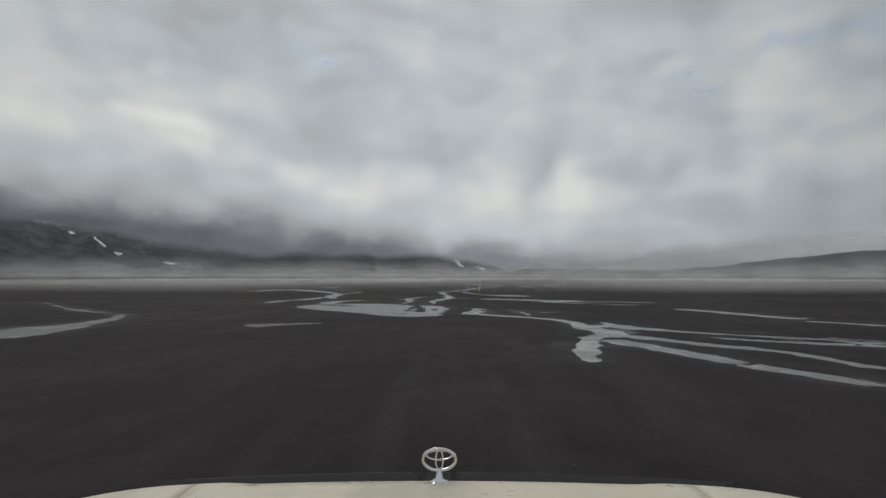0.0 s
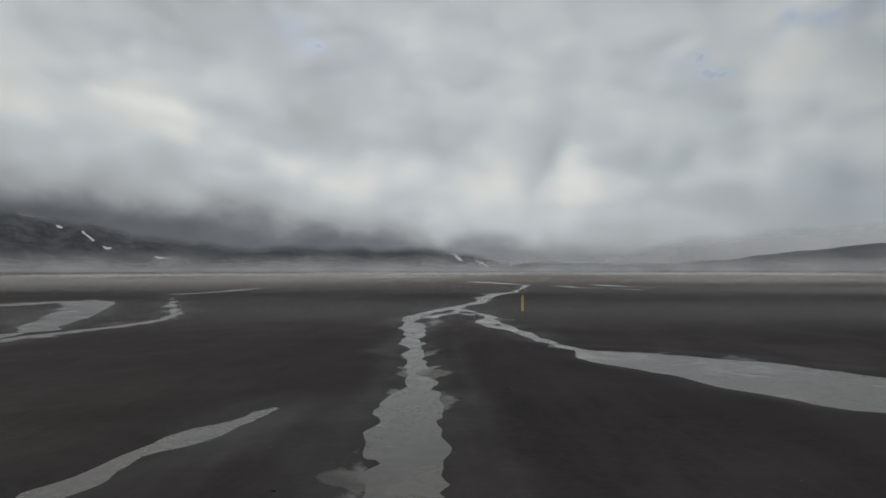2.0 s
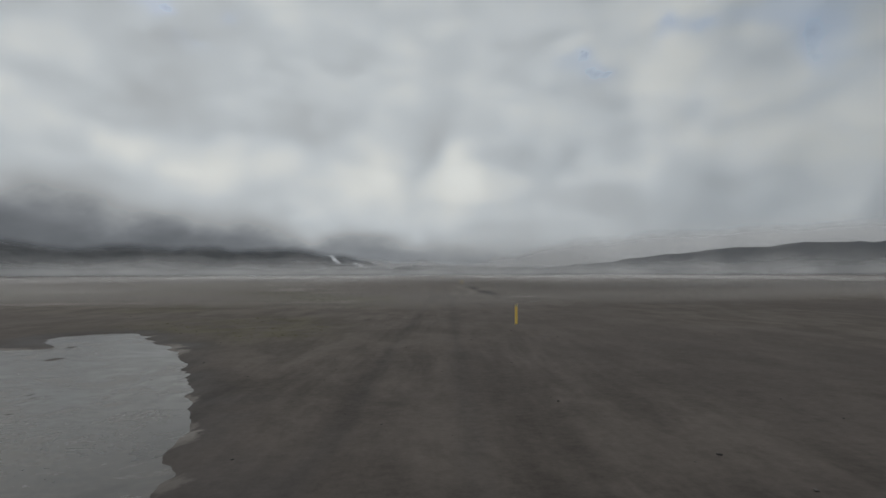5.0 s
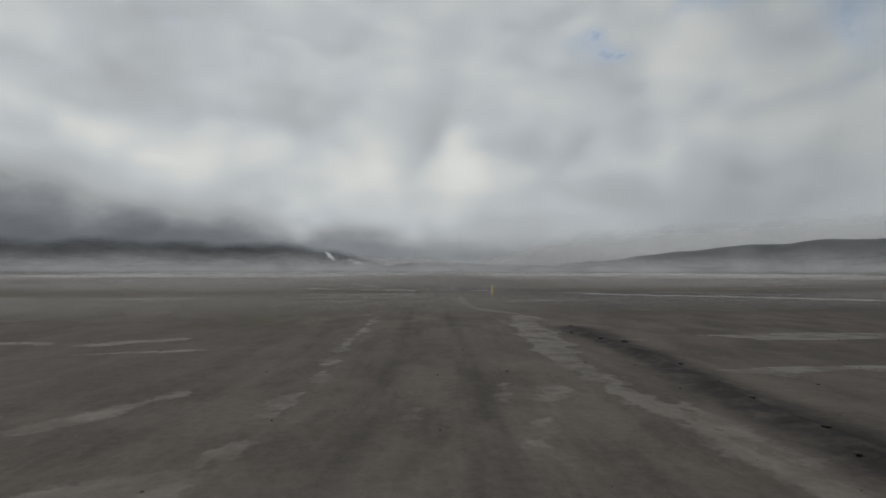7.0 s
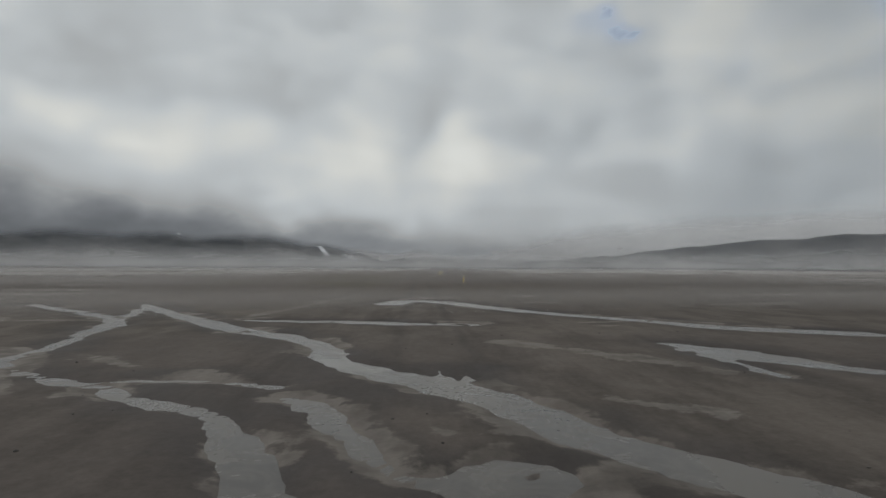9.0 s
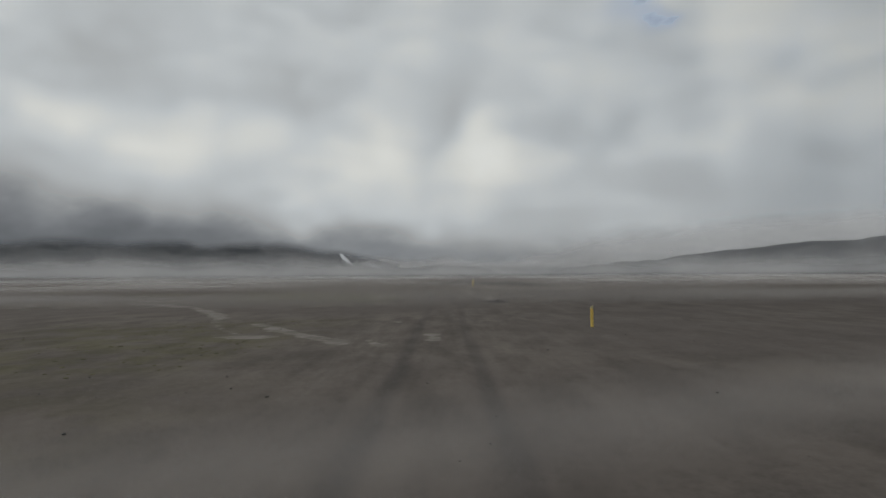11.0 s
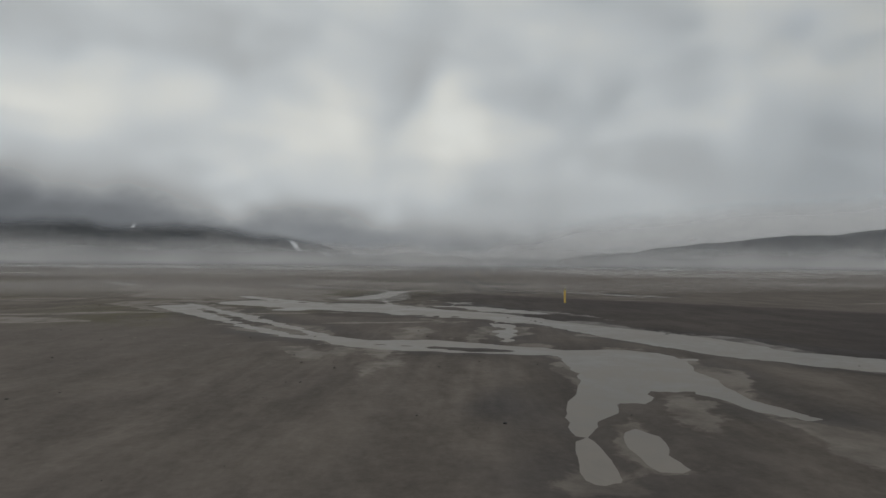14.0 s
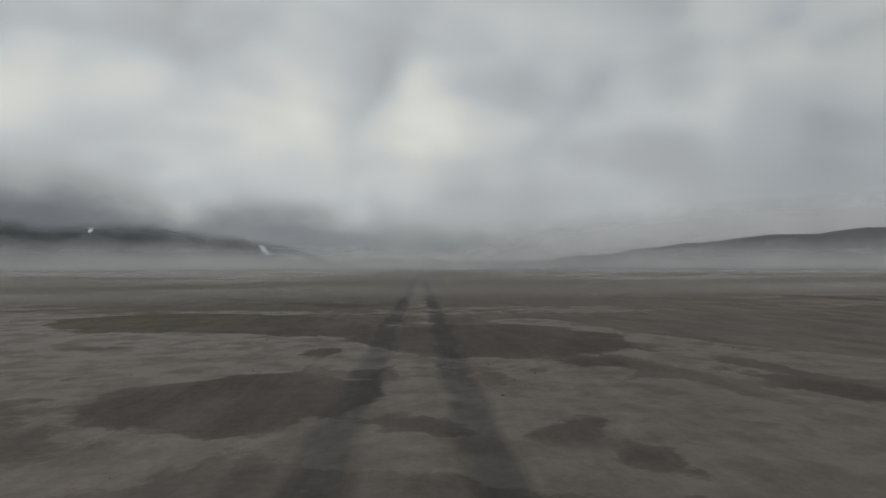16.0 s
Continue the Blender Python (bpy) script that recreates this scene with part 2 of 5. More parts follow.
CLOUD_GAIN = 1.8
SAND, WATER, SLOPE, SNOW = sand_material(), water_material(), slope_material(), snow_material()
MIST = fog_material("ground_mist", (0.95, 0.932, 0.915), 0.45, 1.15, 0.010)
STEAM = fog_material("steam", (0.78, 0.763, 0.746), 0.4, 1.15, 0.010)
CLOUD = cloud_material()


# ---- shaping helpers ----
rng = np.random.RandomState(7)
TABLE = rng.rand(256, 256)


def value_noise(x, y, seed=0):
    x, y = x + 31.7 * seed, y + 17.3 * seed
    i, j = np.floor(x).astype(int), np.floor(y).astype(int)
    fx, fy = x - i, y - j
    fx, fy = fx * fx * (3 - 2 * fx), fy * fy * (3 - 2 * fy)
    a, b = TABLE[i & 255, j & 255], TABLE[(i + 1) & 255, j & 255]
    c, d = TABLE[i & 255, (j + 1) & 255], TABLE[(i + 1) & 255, (j + 1) & 255]
    return (a * (1 - fx) + b * fx) * (1 - fy) + (c * (1 - fx) + d * fx) * fy


def fractal(x, y, size, octaves=4, seed=0):
    """Noise in -1 to 1 with the given size of its largest features, in metres."""
    s, amp, norm = 0 * x, 1.0, 0.0
    for k in range(octaves):
        s, norm = s + amp * (2 * value_noise(x / size, y / size, seed + k) - 1), norm + amp
        size, amp = size / 2.03, amp * 0.5
    return s / norm


def smooth(v, a, b):
    t = np.clip((v - a) / (b - a), 0, 1)
    return t * t * (3 - 2 * t)


def sheet(name, X, Y, Z, mat, attributes=None):
    """A grid mesh from arrays of one shape."""
    nu, nv = X.shape
    k = np.arange(nu * nv).reshape(nu, nv)
    quads = np.stack([k[:-1, :-1], k[:-1, 1:], k[1:, 1:], k[1:, :-1]], -1).reshape(-1, 4)
    me = bpy.data.meshes.new(name)
    me.vertices.add(nu * nv)
    me.vertices.foreach_set("co", np.stack([X, Y, Z], -1).astype(np.float32).ravel())
    me.loops.add(quads.size)
    me.loops.foreach_set("vertex_index", quads.astype(np.int32).ravel())
    me.polygons.add(len(quads))
    me.polygons.foreach_set("loop_start", np.arange(0, quads.size, 4, dtype=np.int32))
    me.update(calc_edges=True)
    me.polygons.foreach_set("use_smooth", np.ones(len(quads), dtype=bool))
    for key, values in (attributes or {}).items():
        me.attributes.new(key, "FLOAT", "POINT").data.foreach_set("value", values.astype(np.float32).ravel())
    me.materials.append(mat)
    return new(name, me)


def part(name, bm, mat, parent=None, label="", bevel=0.0):
    """Links a bmesh as one mesh object under its thing."""
    if bevel:
        bmesh.ops.bevel(bm, geom=bm.edges[:], offset=bevel, segments=2, affect="EDGES", profile=0.6)
    me = bpy.data.meshes.new(name)
    bm.to_mesh(me)
    bm.free()
    me.materials.append(mat)
    ob = new(name, me)
    ob.parent = parent
    return tagged(ob, label) if label else ob


def grown(start, finest, growth, end):
    """Steps from start outwards that grow with their distance from it."""
    out = [start]
    while abs(out[-1]) < abs(end):
        out.append(out[-1] + math.copysign(finest + growth * abs(out[-1] - start), end))
    return out[1:]


# ---- the plain: one sheet of black sand, cut by braided meltwater ----
su = np.array(grown(-30, 2.0, 0.08, -1500)[::-1] + list(np.arange(-30, 520, 0.22)) + [520 + v for v in grown(0, 0.6, 0.03, 4300)])
side = [0.0]
while side[-1] < 3600:
    side.append(side[-1] + 0.15 + 0.012 * min(side[-1], 14) + 0.05 * max(0.0, side[-1] - 14))
side = side[1:]
sv = np.array([-v for v in side[::-1]] + [0.0] + side)
route = np.array([eye for _, eye, *_ in PATH])
shift = np.interp(su, route[:, 0] * math.sin(TURN) + route[:, 1] * math.cos(TURN), route[:, 0] * math.cos(TURN) - route[:, 1] * math.sin(TURN))
shift = np.convolve(np.pad(shift, 40, "edge"), np.ones(81) / 81, "valid")
U, V = np.meshgrid(su, sv, indexing="ij")
V = V + shift[:, None] / (1 + (V / 260) ** 2)
GX, GY = U * math.sin(TURN) + V * math.cos(TURN), U * math.cos(TURN) - V * math.sin(TURN)
WX = GX + 0.10 * fractal(GX, GY, 0.9, 3, 3) + 0.16 * fractal(GX, GY, 3.0, 2, 9)
WY = GY + 0.16 * fractal(GX, GY, 0.9, 3, 5) + 0.20 * fractal(GX, GY, 3.0, 2, 12)
LAND = np.full(U.shape, 3.0)
PALE = np.full(U.shape, 3.0)
ISLE = np.full(U.shape, 3.0)
BERM = np.full(U.shape, 3.0)
DARK = np.full(U.shape, 3.0)


def carve(field, numbers, reach):
    """Lowers a field of distances to the banks of a winding strip, given by x, y and width, point by point."""
    pts = np.array(numbers).reshape(-1, 3)
    if len(pts) > 2:
        fine = np.linspace(0, len(pts) - 1, 4 * len(pts))
        i = np.clip(fine.astype(int), 0, len(pts) - 2)
        f = (fine - i)[:, None]
        p = [pts[np.clip(i + k, 0, len(pts) - 1)] for k in (-1, 0, 1, 2)]
        pts = 0.5 * (2 * p[1] + (p[2] - p[0]) * f + (2 * p[0] - 5 * p[1] + 4 * p[2] - p[3]) * f**2 + (3 * p[1] - p[0] - 3 * p[2] + p[3]) * f**3)
    last = len(pts) - 2
    for n, ((x0, y0, w0), (x1, y1, w1)) in enumerate(zip(pts[:-1], pts[1:])):
        w0, w1 = max(w0, 0.14), max(w1, 0.14)
        us = [x * math.sin(TURN) + y * math.cos(TURN) for x, y in ((x0, y0), (x1, y1))]
        vs = [x * math.cos(TURN) - y * math.sin(TURN) for x, y in ((x0, y0), (x1, y1))]
        m = max(w0, w1) / 2 + reach + 0.5
        a, b = np.searchsorted(su, (min(us) - m, max(us) + m))
        off = shift[np.clip([a, b], 0, len(su) - 1)]
        c, d = np.searchsorted(sv, (min(vs) - off.max() - m - 1.5, max(vs) - off.min() + m + 1.5))
        k = (slice(a, b), slice(c, d))
        px, py = WX[k] - x0, WY[k] - y0
        ex, ey = x1 - x0, y1 - y0
        size = math.hypot(ex, ey) + 1e-6
        raw = (px * ex + py * ey) / size**2
        t = np.clip(raw, 0, 1)
        dist = np.hypot(px - t * ex, py - t * ey) - (w0 + (w1 - w0) * t) / 2
        # the two ends of a strip are blunt
        for is_end, beyond in ((n == 0, -raw), (n == last, raw - 1)):
            if is_end:
                across = np.abs(px * ey - py * ex) / size - (w0 + (w1 - w0) * t) / 2
                dist = np.where(beyond > 0, np.maximum(across, beyond * size), dist)
                wide = w0 if n == 0 else w1
                dist = np.where(beyond * size > -0.4 * wide, np.maximum(dist, 0.7 * (across + beyond * size + 0.25 * wide)), dist)
        field[k] = np.minimum(field[k], dist)


def stream(*numbers):
    carve(LAND, numbers, 1.8)


def silt(*numbers):
    carve(PALE, numbers, 1.0)


def island(*numbers):
    carve(ISLE, numbers, 0.6)


def wet_and_shade(*numbers):
    carve(DARK, numbers, 1.0)


def berm(*numbers):
    carve(BERM, numbers, 1.0)


stream(0.41,31.13,1.06, 1.24,29.98,0.70, 3.77,27.70,0.84, 4.79,25.15,0.61, 4.92,22.66,1.25, 5.33,21.20,1.18, 4.97,19.19,1.17)
stream(5.87,25.98,0.31, 6.12,24.91,0.48, 6.49,22.81,1.13, 7.22,22.06,1.04)
stream(-3.78,28.79,0.31, -3.60,32.34,0.68)
stream(4.30,19.24,0.54, 3.51,16.14,0.56, 2.99,13.45,0.23)
stream(-32.46,42.60,0.41, -23.67,33.62,0.48, -17.71,28.79,0.44, -16.24,23.64,1.25, -16.12,20.77,2.68, -15.10,18.02,1.10)
silt(-8.22,22.67,1.30, -7.22,23.49,0.71, -6.23,23.90,0.51)
stream(2.22,51.35,1.33, 4.57,49.92,1.12, 6.43,47.84,1.21, 9.11,46.21,1.22, 12.39,46.41,1.54, 14.72,44.79,1.48)
stream(5.99,46.36,1.01, 8.07,43.89,1.13, 10.12,42.61,1.09, 12.02,41.24,1.67)
stream(-7.51,38.86,8.25, -6.42,35.88,5.74, -5.58,33.86,4.19, -5.05,32.77,3.48)
stream(-4.71,32.54,2.53, -3.63,31.68,3.73, -3.29,30.94,3.78, -2.68,30.05,3.47)
stream(-2.44,38.96,1.66, -1.70,35.97,1.55, -1.75,33.17,1.16, -1.62,31.48,0.93)
stream(-3.10,33.50,0.17, -2.98,36.60,0.18, -2.82,40.27,0.23)
stream(0.67,36.34,0.40, 1.05,35.11,0.89, 0.85,33.77,0.89, 0.44,31.63,0.87, 0.35,30.39,1.22)
stream(2.03,34.30,0.12, 3.29,33.43,0.15, 3.97,32.28,0.22, 4.91,31.90,0.30)
stream(3.30,33.39,0.12, 3.35,31.19,0.12, 3.39,29.90,0.12)
stream(-15.05,42.91,0.65, -15.11,46.91,1.18, -14.01,49.61,1.28, -14.03,57.27,0.55, -15.56,68.16,0.53)
stream(-9.97,39.46,0.90, -10.38,45.88,1.39, -8.49,48.46,1.23)
stream(-9.64,40.63,0.35, -6.94,38.37,0.87, -6.35,38.94,2.59)
stream(-5.16,40.85,0.56, -5.63,39.64,0.49, -5.92,38.41,0.34)
stream(-4.40,55.55,0.44, -4.88,53.37,0.69, -5.03,50.42,0.66, -4.46,46.42,0.39, -4.42,44.81,0.37, -4.58,43.04,0.25, -4.88,42.13,0.16)
stream(-1.65,60.80,0.44, -1.39,54.21,0.72, -2.12,50.17,0.76, -2.39,47.36,0.82, -2.56,45.94,0.47, -2.40,43.91,0.44, -2.34,42.81,0.39, -2.55,42.25,0.35)
stream(-1.24,54.21,1.22, 0.85,54.02,0.91)
stream(-0.15,53.07,0.35, -0.12,52.52,0.15)
stream(1.83,51.82,1.62, 3.31,50.95,2.53, 4.45,50.17,1.92, 6.07,49.35,2.66, 6.84,48.16,2.51, 8.17,47.66,4.15)
stream(-8.42,46.75,2.41, -8.31,46.99,1.31)
stream(-12.03,51.48,0.53, -13.39,56.60,1.41, -14.09,61.54,1.27, -14.57,66.87,0.74)
stream(-18.37,83.69,0.43, -13.61,74.08,0.37, -14.26,66.84,1.08)
stream(0.08,73.99,0.45, 0.99,68.97,0.42, 1.69,65.69,0.33, 2.22,64.29,0.58, 2.83,63.38,2.05, 4.23,62.10,2.97, 5.11,60.69,3.43, 5.70,59.17,2.47)
stream(-2.89,72.29,0.80, -2.56,68.86,0.74, -1.97,62.65,0.38, -1.69,59.64,0.43, -1.79,57.49,0.59, -1.85,56.52,0.48, -1.66,55.66,0.33)
stream(-3.57,58.41,0.16, -3.79,57.65,0.34, -4.35,56.29,0.31, -4.54,55.42,0.41, -4.86,54.96,0.24)
stream(-0.88,84.19,0.64, -1.29,82.11,0.78, -2.72,77.30,0.64, -3.15,74.35,0.71, -3.02,72.15,0.48, -2.74,69.77,0.80)
stream(-0.96,78.58,0.92, -0.23,77.42,0.31, 0.23,75.12,0.52, -0.12,72.70,0.65, 0.10,71.04,0.58, 0.54,69.83,0.39, 1.08,69.49,0.34)
stream(-1.20,77.47,0.55, -2.09,75.54,0.43, -2.40,74.69,0.72)
silt(-2.10,73.55,0.38, -2.04,70.37,0.31)
stream(-24.78,95.85,0.38, -18.83,84.56,0.45, -17.67,81.63,0.77)
stream(-26.69,98.90,1.68, -25.32,105.07,1.44, -25.87,119.36,1.19)
stream(2.47,101.68,1.21, 1.20,96.48,0.95, 0.54,92.03,1.32, 0.53,89.75,0.84, 0.31,87.63,0.90, -0.29,85.12,0.93, -0.61,83.84,0.99)
stream(5.26,112.69,0.55, 4.47,108.53,0.60, 4.37,105.95,0.33, 4.14,104.83,0.57, 2.83,102.49,1.49)
stream(3.11,102.58,0.97, 2.14,100.40,0.99, 1.46,98.82,1.38)
silt(2.35,102.89,0.84, 1.50,100.53,1.15, 0.64,99.35,0.51)
stream(8.73,135.04,0.93, 7.18,126.11,0.92, 6.60,121.19,0.73, 6.03,117.67,0.51, 5.77,115.99,0.52, 5.62,114.60,0.82, 5.45,113.65,0.54)
stream(7.10,136.70,1.38, 5.65,140.44,0.97, 3.90,146.70,0.95, 0.03,156.94,2.02, -5.69,154.93,1.85, -12.48,166.71,0.87)
stream(9.70,133.99,1.15, 12.27,128.48,1.15, 12.67,123.72,0.78, 12.66,120.71,0.58, 13.20,118.83,0.82)
stream(13.98,144.50,1.69, 17.44,136.48,1.45, 19.75,131.68,1.31)
stream(18.92,127.74,0.56, 18.44,124.76,1.20)
silt(20.54,204.40,0.55, 19.43,197.97,0.83, 18.61,194.53,0.56)
silt(24.77,223.14,0.54, 23.40,208.11,0.48, 21.55,199.65,0.63, 20.04,194.79,0.38, 19.61,193.49,0.15)
silt(19.75,193.67,0.27, 21.48,193.60,0.45, 22.42,192.66,0.59, 23.42,192.25,0.54)
silt(13.85,200.23,0.96, 12.85,198.46,0.44, 11.53,196.20,0.26, 10.58,194.50,0.40)
silt(0.86,212.05,5.34, 4.18,223.68,1.72, 15.00,216.99,1.32)
silt(5.62,203.45,2.96, 8.26,204.51,3.21, 10.26,205.26,1.37)
silt(15.88,192.10,0.33, 16.42,192.14,0.38)
silt(15.35,191.84,0.12, 15.97,192.89,0.12, 16.23,194.26,0.14)
silt(27.40,233.75,0.72, 25.87,226.02,1.26, 24.60,221.09,0.62, 24.22,218.56,0.49, 24.65,217.37,0.18, 24.55,215.58,0.26, 24.55,214.11,0.18)
silt(22.58,218.84,0.14, 22.15,217.37,0.12)
silt(20.80,216.99,0.23, 20.66,216.35,0.18)
silt(23.38,218.45,0.41, 22.55,216.31,0.22, 21.78,214.91,0.49)
stream(41.60,257.92,2.22, 50.92,250.02,2.01, 57.27,242.78,1.80)
silt(21.19,233.99,0.25, 19.55,221.57,0.25, 18.86,216.81,0.27, 18.36,214.90,0.21)
silt(12.80,225.41,0.73, 15.25,226.75,0.82)
silt(15.81,216.47,0.51, 16.74,217.87,0.43, 17.36,218.59,0.31)
silt(28.95,252.98,0.19, 27.40,244.69,0.45, 26.95,239.09,0.34, 27.40,235.97,0.73, 27.67,233.56,0.44, 27.80,232.18,0.58, 27.45,230.85,0.14)
silt(16.24,238.86,0.17, 15.97,243.51,0.29, 17.28,254.73,0.32)
silt(20.27,233.47,0.20, 20.93,235.27,0.22)
stream(-0.76,304.05,0.48, 4.68,295.22,0.66, 10.72,285.52,0.71, 18.13,276.03,1.06, 22.21,273.28,1.30, 26.69,269.95,1.33)
silt(27.56,253.24,0.29, 27.14,250.45,0.26)
silt(28.36,252.57,0.19, 28.10,250.24,0.18, 27.53,248.64,0.30)
stream(20.58,274.52,1.15, 23.25,272.29,0.74, 25.07,271.61,1.49, 26.82,270.87,1.62, 29.01,270.43,1.24, 31.17,269.87,1.22, 33.13,268.99,1.16, 34.36,268.19,1.47, 35.55,266.95,1.45, 36.42,266.10,1.57)
stream(33.76,267.39,0.56, 34.47,266.31,0.47, 34.81,265.25,0.36, 34.96,264.86,0.26)
stream(22.28,271.18,0.18, 21.99,272.52,0.31)
stream(24.54,268.98,0.22, 24.54,270.78,0.37)
stream(26.87,267.33,0.42, 26.97,268.86,0.46, 27.06,270.13,0.92)
stream(29.68,280.06,0.56, 30.62,277.71,0.20, 31.34,275.96,0.31, 31.46,274.08,0.14)
stream(29.92,274.63,0.87, 31.09,275.02,0.66, 31.37,273.32,0.39, 31.59,271.91,0.35)
stream(30.32,272.25,0.88, 31.11,272.14,0.79)
stream(31.25,271.62,0.51, 30.96,269.32,0.17)
stream(32.39,273.72,0.97, 32.57,271.15,0.16, 32.59,270.04,0.12)
stream(21.54,304.14,0.60, 24.04,288.12,0.38)
silt(27.81,268.08,0.35, 27.83,267.53,0.33)
silt(28.65,267.83,0.36, 28.62,267.14,0.33)
silt(29.66,267.34,0.41, 29.47,266.30,0.36)
silt(30.88,267.65,0.19, 30.61,266.65,0.12)
silt(31.78,267.67,0.25, 31.20,266.08,0.21, 31.10,264.93,0.26)
stream(20.80,305.42,0.49, 26.44,294.17,0.97, 30.08,289.05,0.81, 30.68,286.10,0.77, 31.62,284.10,0.84, 32.87,282.24,0.94, 34.08,279.33,0.80, 35.07,277.59,0.73, 35.71,276.08,0.95, 36.38,275.11,0.76, 37.08,274.29,0.84)
stream(15.36,305.90,0.53, 22.43,296.60,0.63, 23.81,290.95,0.39, 23.91,286.80,0.31, 25.91,284.69,0.39, 27.94,282.86,0.46, 29.26,281.38,0.43, 29.85,279.45,0.49, 30.22,277.75,0.15, 30.77,276.89,0.34, 31.12,275.70,0.42)
silt(31.06,275.14,0.24, 30.56,274.81,0.45, 30.14,274.12,0.49)
stream(29.89,282.54,0.31, 30.55,281.71,0.40, 31.13,279.51,0.25, 31.80,278.70,0.52, 32.47,278.69,1.38)
stream(32.46,277.80,0.38, 33.71,276.97,0.50, 34.51,275.71,0.26, 35.02,274.77,0.19)
stream(31.55,276.76,0.78, 32.42,276.59,0.78)
stream(32.44,275.60,0.97, 32.22,274.32,0.92, 32.02,273.41,0.82)
silt(17.45,292.33,5.04, 19.26,292.17,2.59)
silt(22.70,286.40,1.04, 24.10,281.54,0.77, 24.89,278.30,0.35)
silt(26.39,275.22,0.35, 26.59,277.98,0.25, 27.25,279.32,0.34)
stream(33.24,303.23,1.43, 34.84,306.77,1.57, 36.70,304.84,1.37, 38.60,299.24,1.33, 41.57,294.06,1.17, 43.73,290.47,1.57, 47.01,288.09,1.45)
stream(27.32,295.60,0.61, 31.79,293.92,0.97, 35.55,292.51,0.75)
stream(39.32,287.48,0.50, 40.07,285.71,1.07, 40.80,284.05,0.47, 41.11,282.83,0.40)
stream(38.72,283.48,0.15, 38.85,282.63,0.29)
silt(32.36,314.15,0.44, 27.35,296.67,0.45)
silt(27.96,362.64,0.63, 31.36,354.84,0.81, 32.48,349.24,0.13, 34.22,345.49,0.12)
silt(34.07,349.39,0.62, 35.98,345.44,0.61, 37.19,343.16,0.74, 37.84,341.60,0.67)
silt(38.57,342.79,0.25, 38.73,341.18,0.44)
silt(40.76,344.41,0.39, 40.51,342.34,0.31)
silt(22.20,368.24,0.53, 27.78,363.12,0.82)
silt(48.29,380.58,0.20, 48.86,374.95,0.41, 48.74,371.04,0.40)
silt(48.43,369.66,0.31, 47.91,367.18,0.29, 48.00,366.24,0.21)
silt(39.43,372.34,0.52, 39.85,376.41,1.00, 41.60,380.25,0.72)
silt(51.20,397.85,0.32, 50.54,391.71,0.29, 50.18,387.40,0.46, 50.26,386.79,0.28, 49.60,385.44,0.44, 49.40,383.62,0.49, 49.32,382.38,0.45)
silt(51.07,385.43,0.12, 51.49,384.18,0.30, 51.62,383.31,0.33)
silt(55.49,405.46,2.76, 59.45,401.54,4.01, 67.08,398.57,4.57)
silt(41.70,411.80,1.61, 44.67,412.84,1.61)
silt(50.69,409.05,1.55, 51.45,409.16,1.52)
silt(40.64,405.95,0.62, 42.42,408.56,0.76, 44.00,411.67,0.68)
silt(51.09,409.44,1.10, 49.69,405.13,0.85, 49.44,403.84,0.57, 49.59,402.30,0.86)
silt(49.64,403.70,0.26, 50.27,402.55,0.25, 51.06,402.01,0.38, 52.10,401.82,0.71, 52.58,401.53,0.77)
silt(53.04,406.13,0.12, 53.01,404.18,0.26, 52.81,402.54,0.12)
silt(51.95,409.61,1.47, 53.82,408.20,0.66, 55.36,407.39,0.54)
silt(54.66,426.14,0.65, 53.82,424.17,0.28)
silt(53.08,422.97,0.38, 52.66,420.79,0.37, 52.24,419.20,0.28)
silt(54.73,424.69,0.29, 53.86,421.54,0.27, 53.29,419.89,0.19)
silt(44.92,429.46,1.16, 45.98,429.95,1.21)
silt(40.03,428.78,5.35, 43.64,429.50,5.78)
stream(5.01,533.16,0.90, 35.68,485.89,1.13)
stream(46.66,467.88,0.95, 50.91,460.59,1.43, 54.69,455.85,1.29, 58.02,453.71,1.24, 59.67,448.84,1.69, 60.76,445.42,2.85, 61.68,442.14,2.33, 63.13,440.35,2.23)
stream(44.79,461.30,0.53, 49.00,452.70,0.61, 50.58,449.21,0.38, 52.19,445.96,0.48, 54.06,445.24,1.03, 55.95,443.92,0.93, 57.07,443.10,0.71)
stream(58.07,442.54,2.70, 57.33,440.47,2.36, 56.32,439.31,1.31, 54.76,437.58,0.71, 54.31,436.52,0.40, 54.18,435.74,0.31)
stream(58.58,441.22,0.63, 57.80,439.02,0.66, 57.64,437.76,0.51, 57.89,437.07,0.28)
stream(55.24,437.23,0.29, 55.01,436.39,0.39, 54.75,435.63,0.39)
silt(57.36,436.75,0.96, 57.44,436.18,1.01, 57.61,435.75,0.79)
silt(51.59,446.10,0.44, 52.08,443.78,0.48)
silt(54.74,449.25,0.31, 53.32,445.28,0.38, 52.62,442.36,0.45, 52.17,440.38,0.52)
silt(56.91,438.82,0.27, 56.49,437.71,0.44, 55.88,436.33,0.38)
stream(57.99,450.25,0.61, 56.50,445.67,0.39)
stream(44.36,460.14,1.53, 48.49,451.05,0.50, 50.38,447.61,0.53, 51.70,446.08,0.38, 52.90,444.64,0.59, 54.09,444.04,0.48, 55.28,443.28,0.27, 56.60,442.78,0.39, 57.91,442.34,0.39, 59.53,441.72,0.38)
stream(50.09,456.00,2.58, 51.06,458.65,1.43)
silt(56.79,448.27,0.25, 56.44,447.26,0.23)
silt(57.32,447.77,0.36, 56.26,445.13,0.23)
silt(56.50,442.26,0.33, 56.91,441.63,0.90, 58.69,441.07,0.93)
silt(41.76,462.31,2.21, 46.54,456.48,3.59)
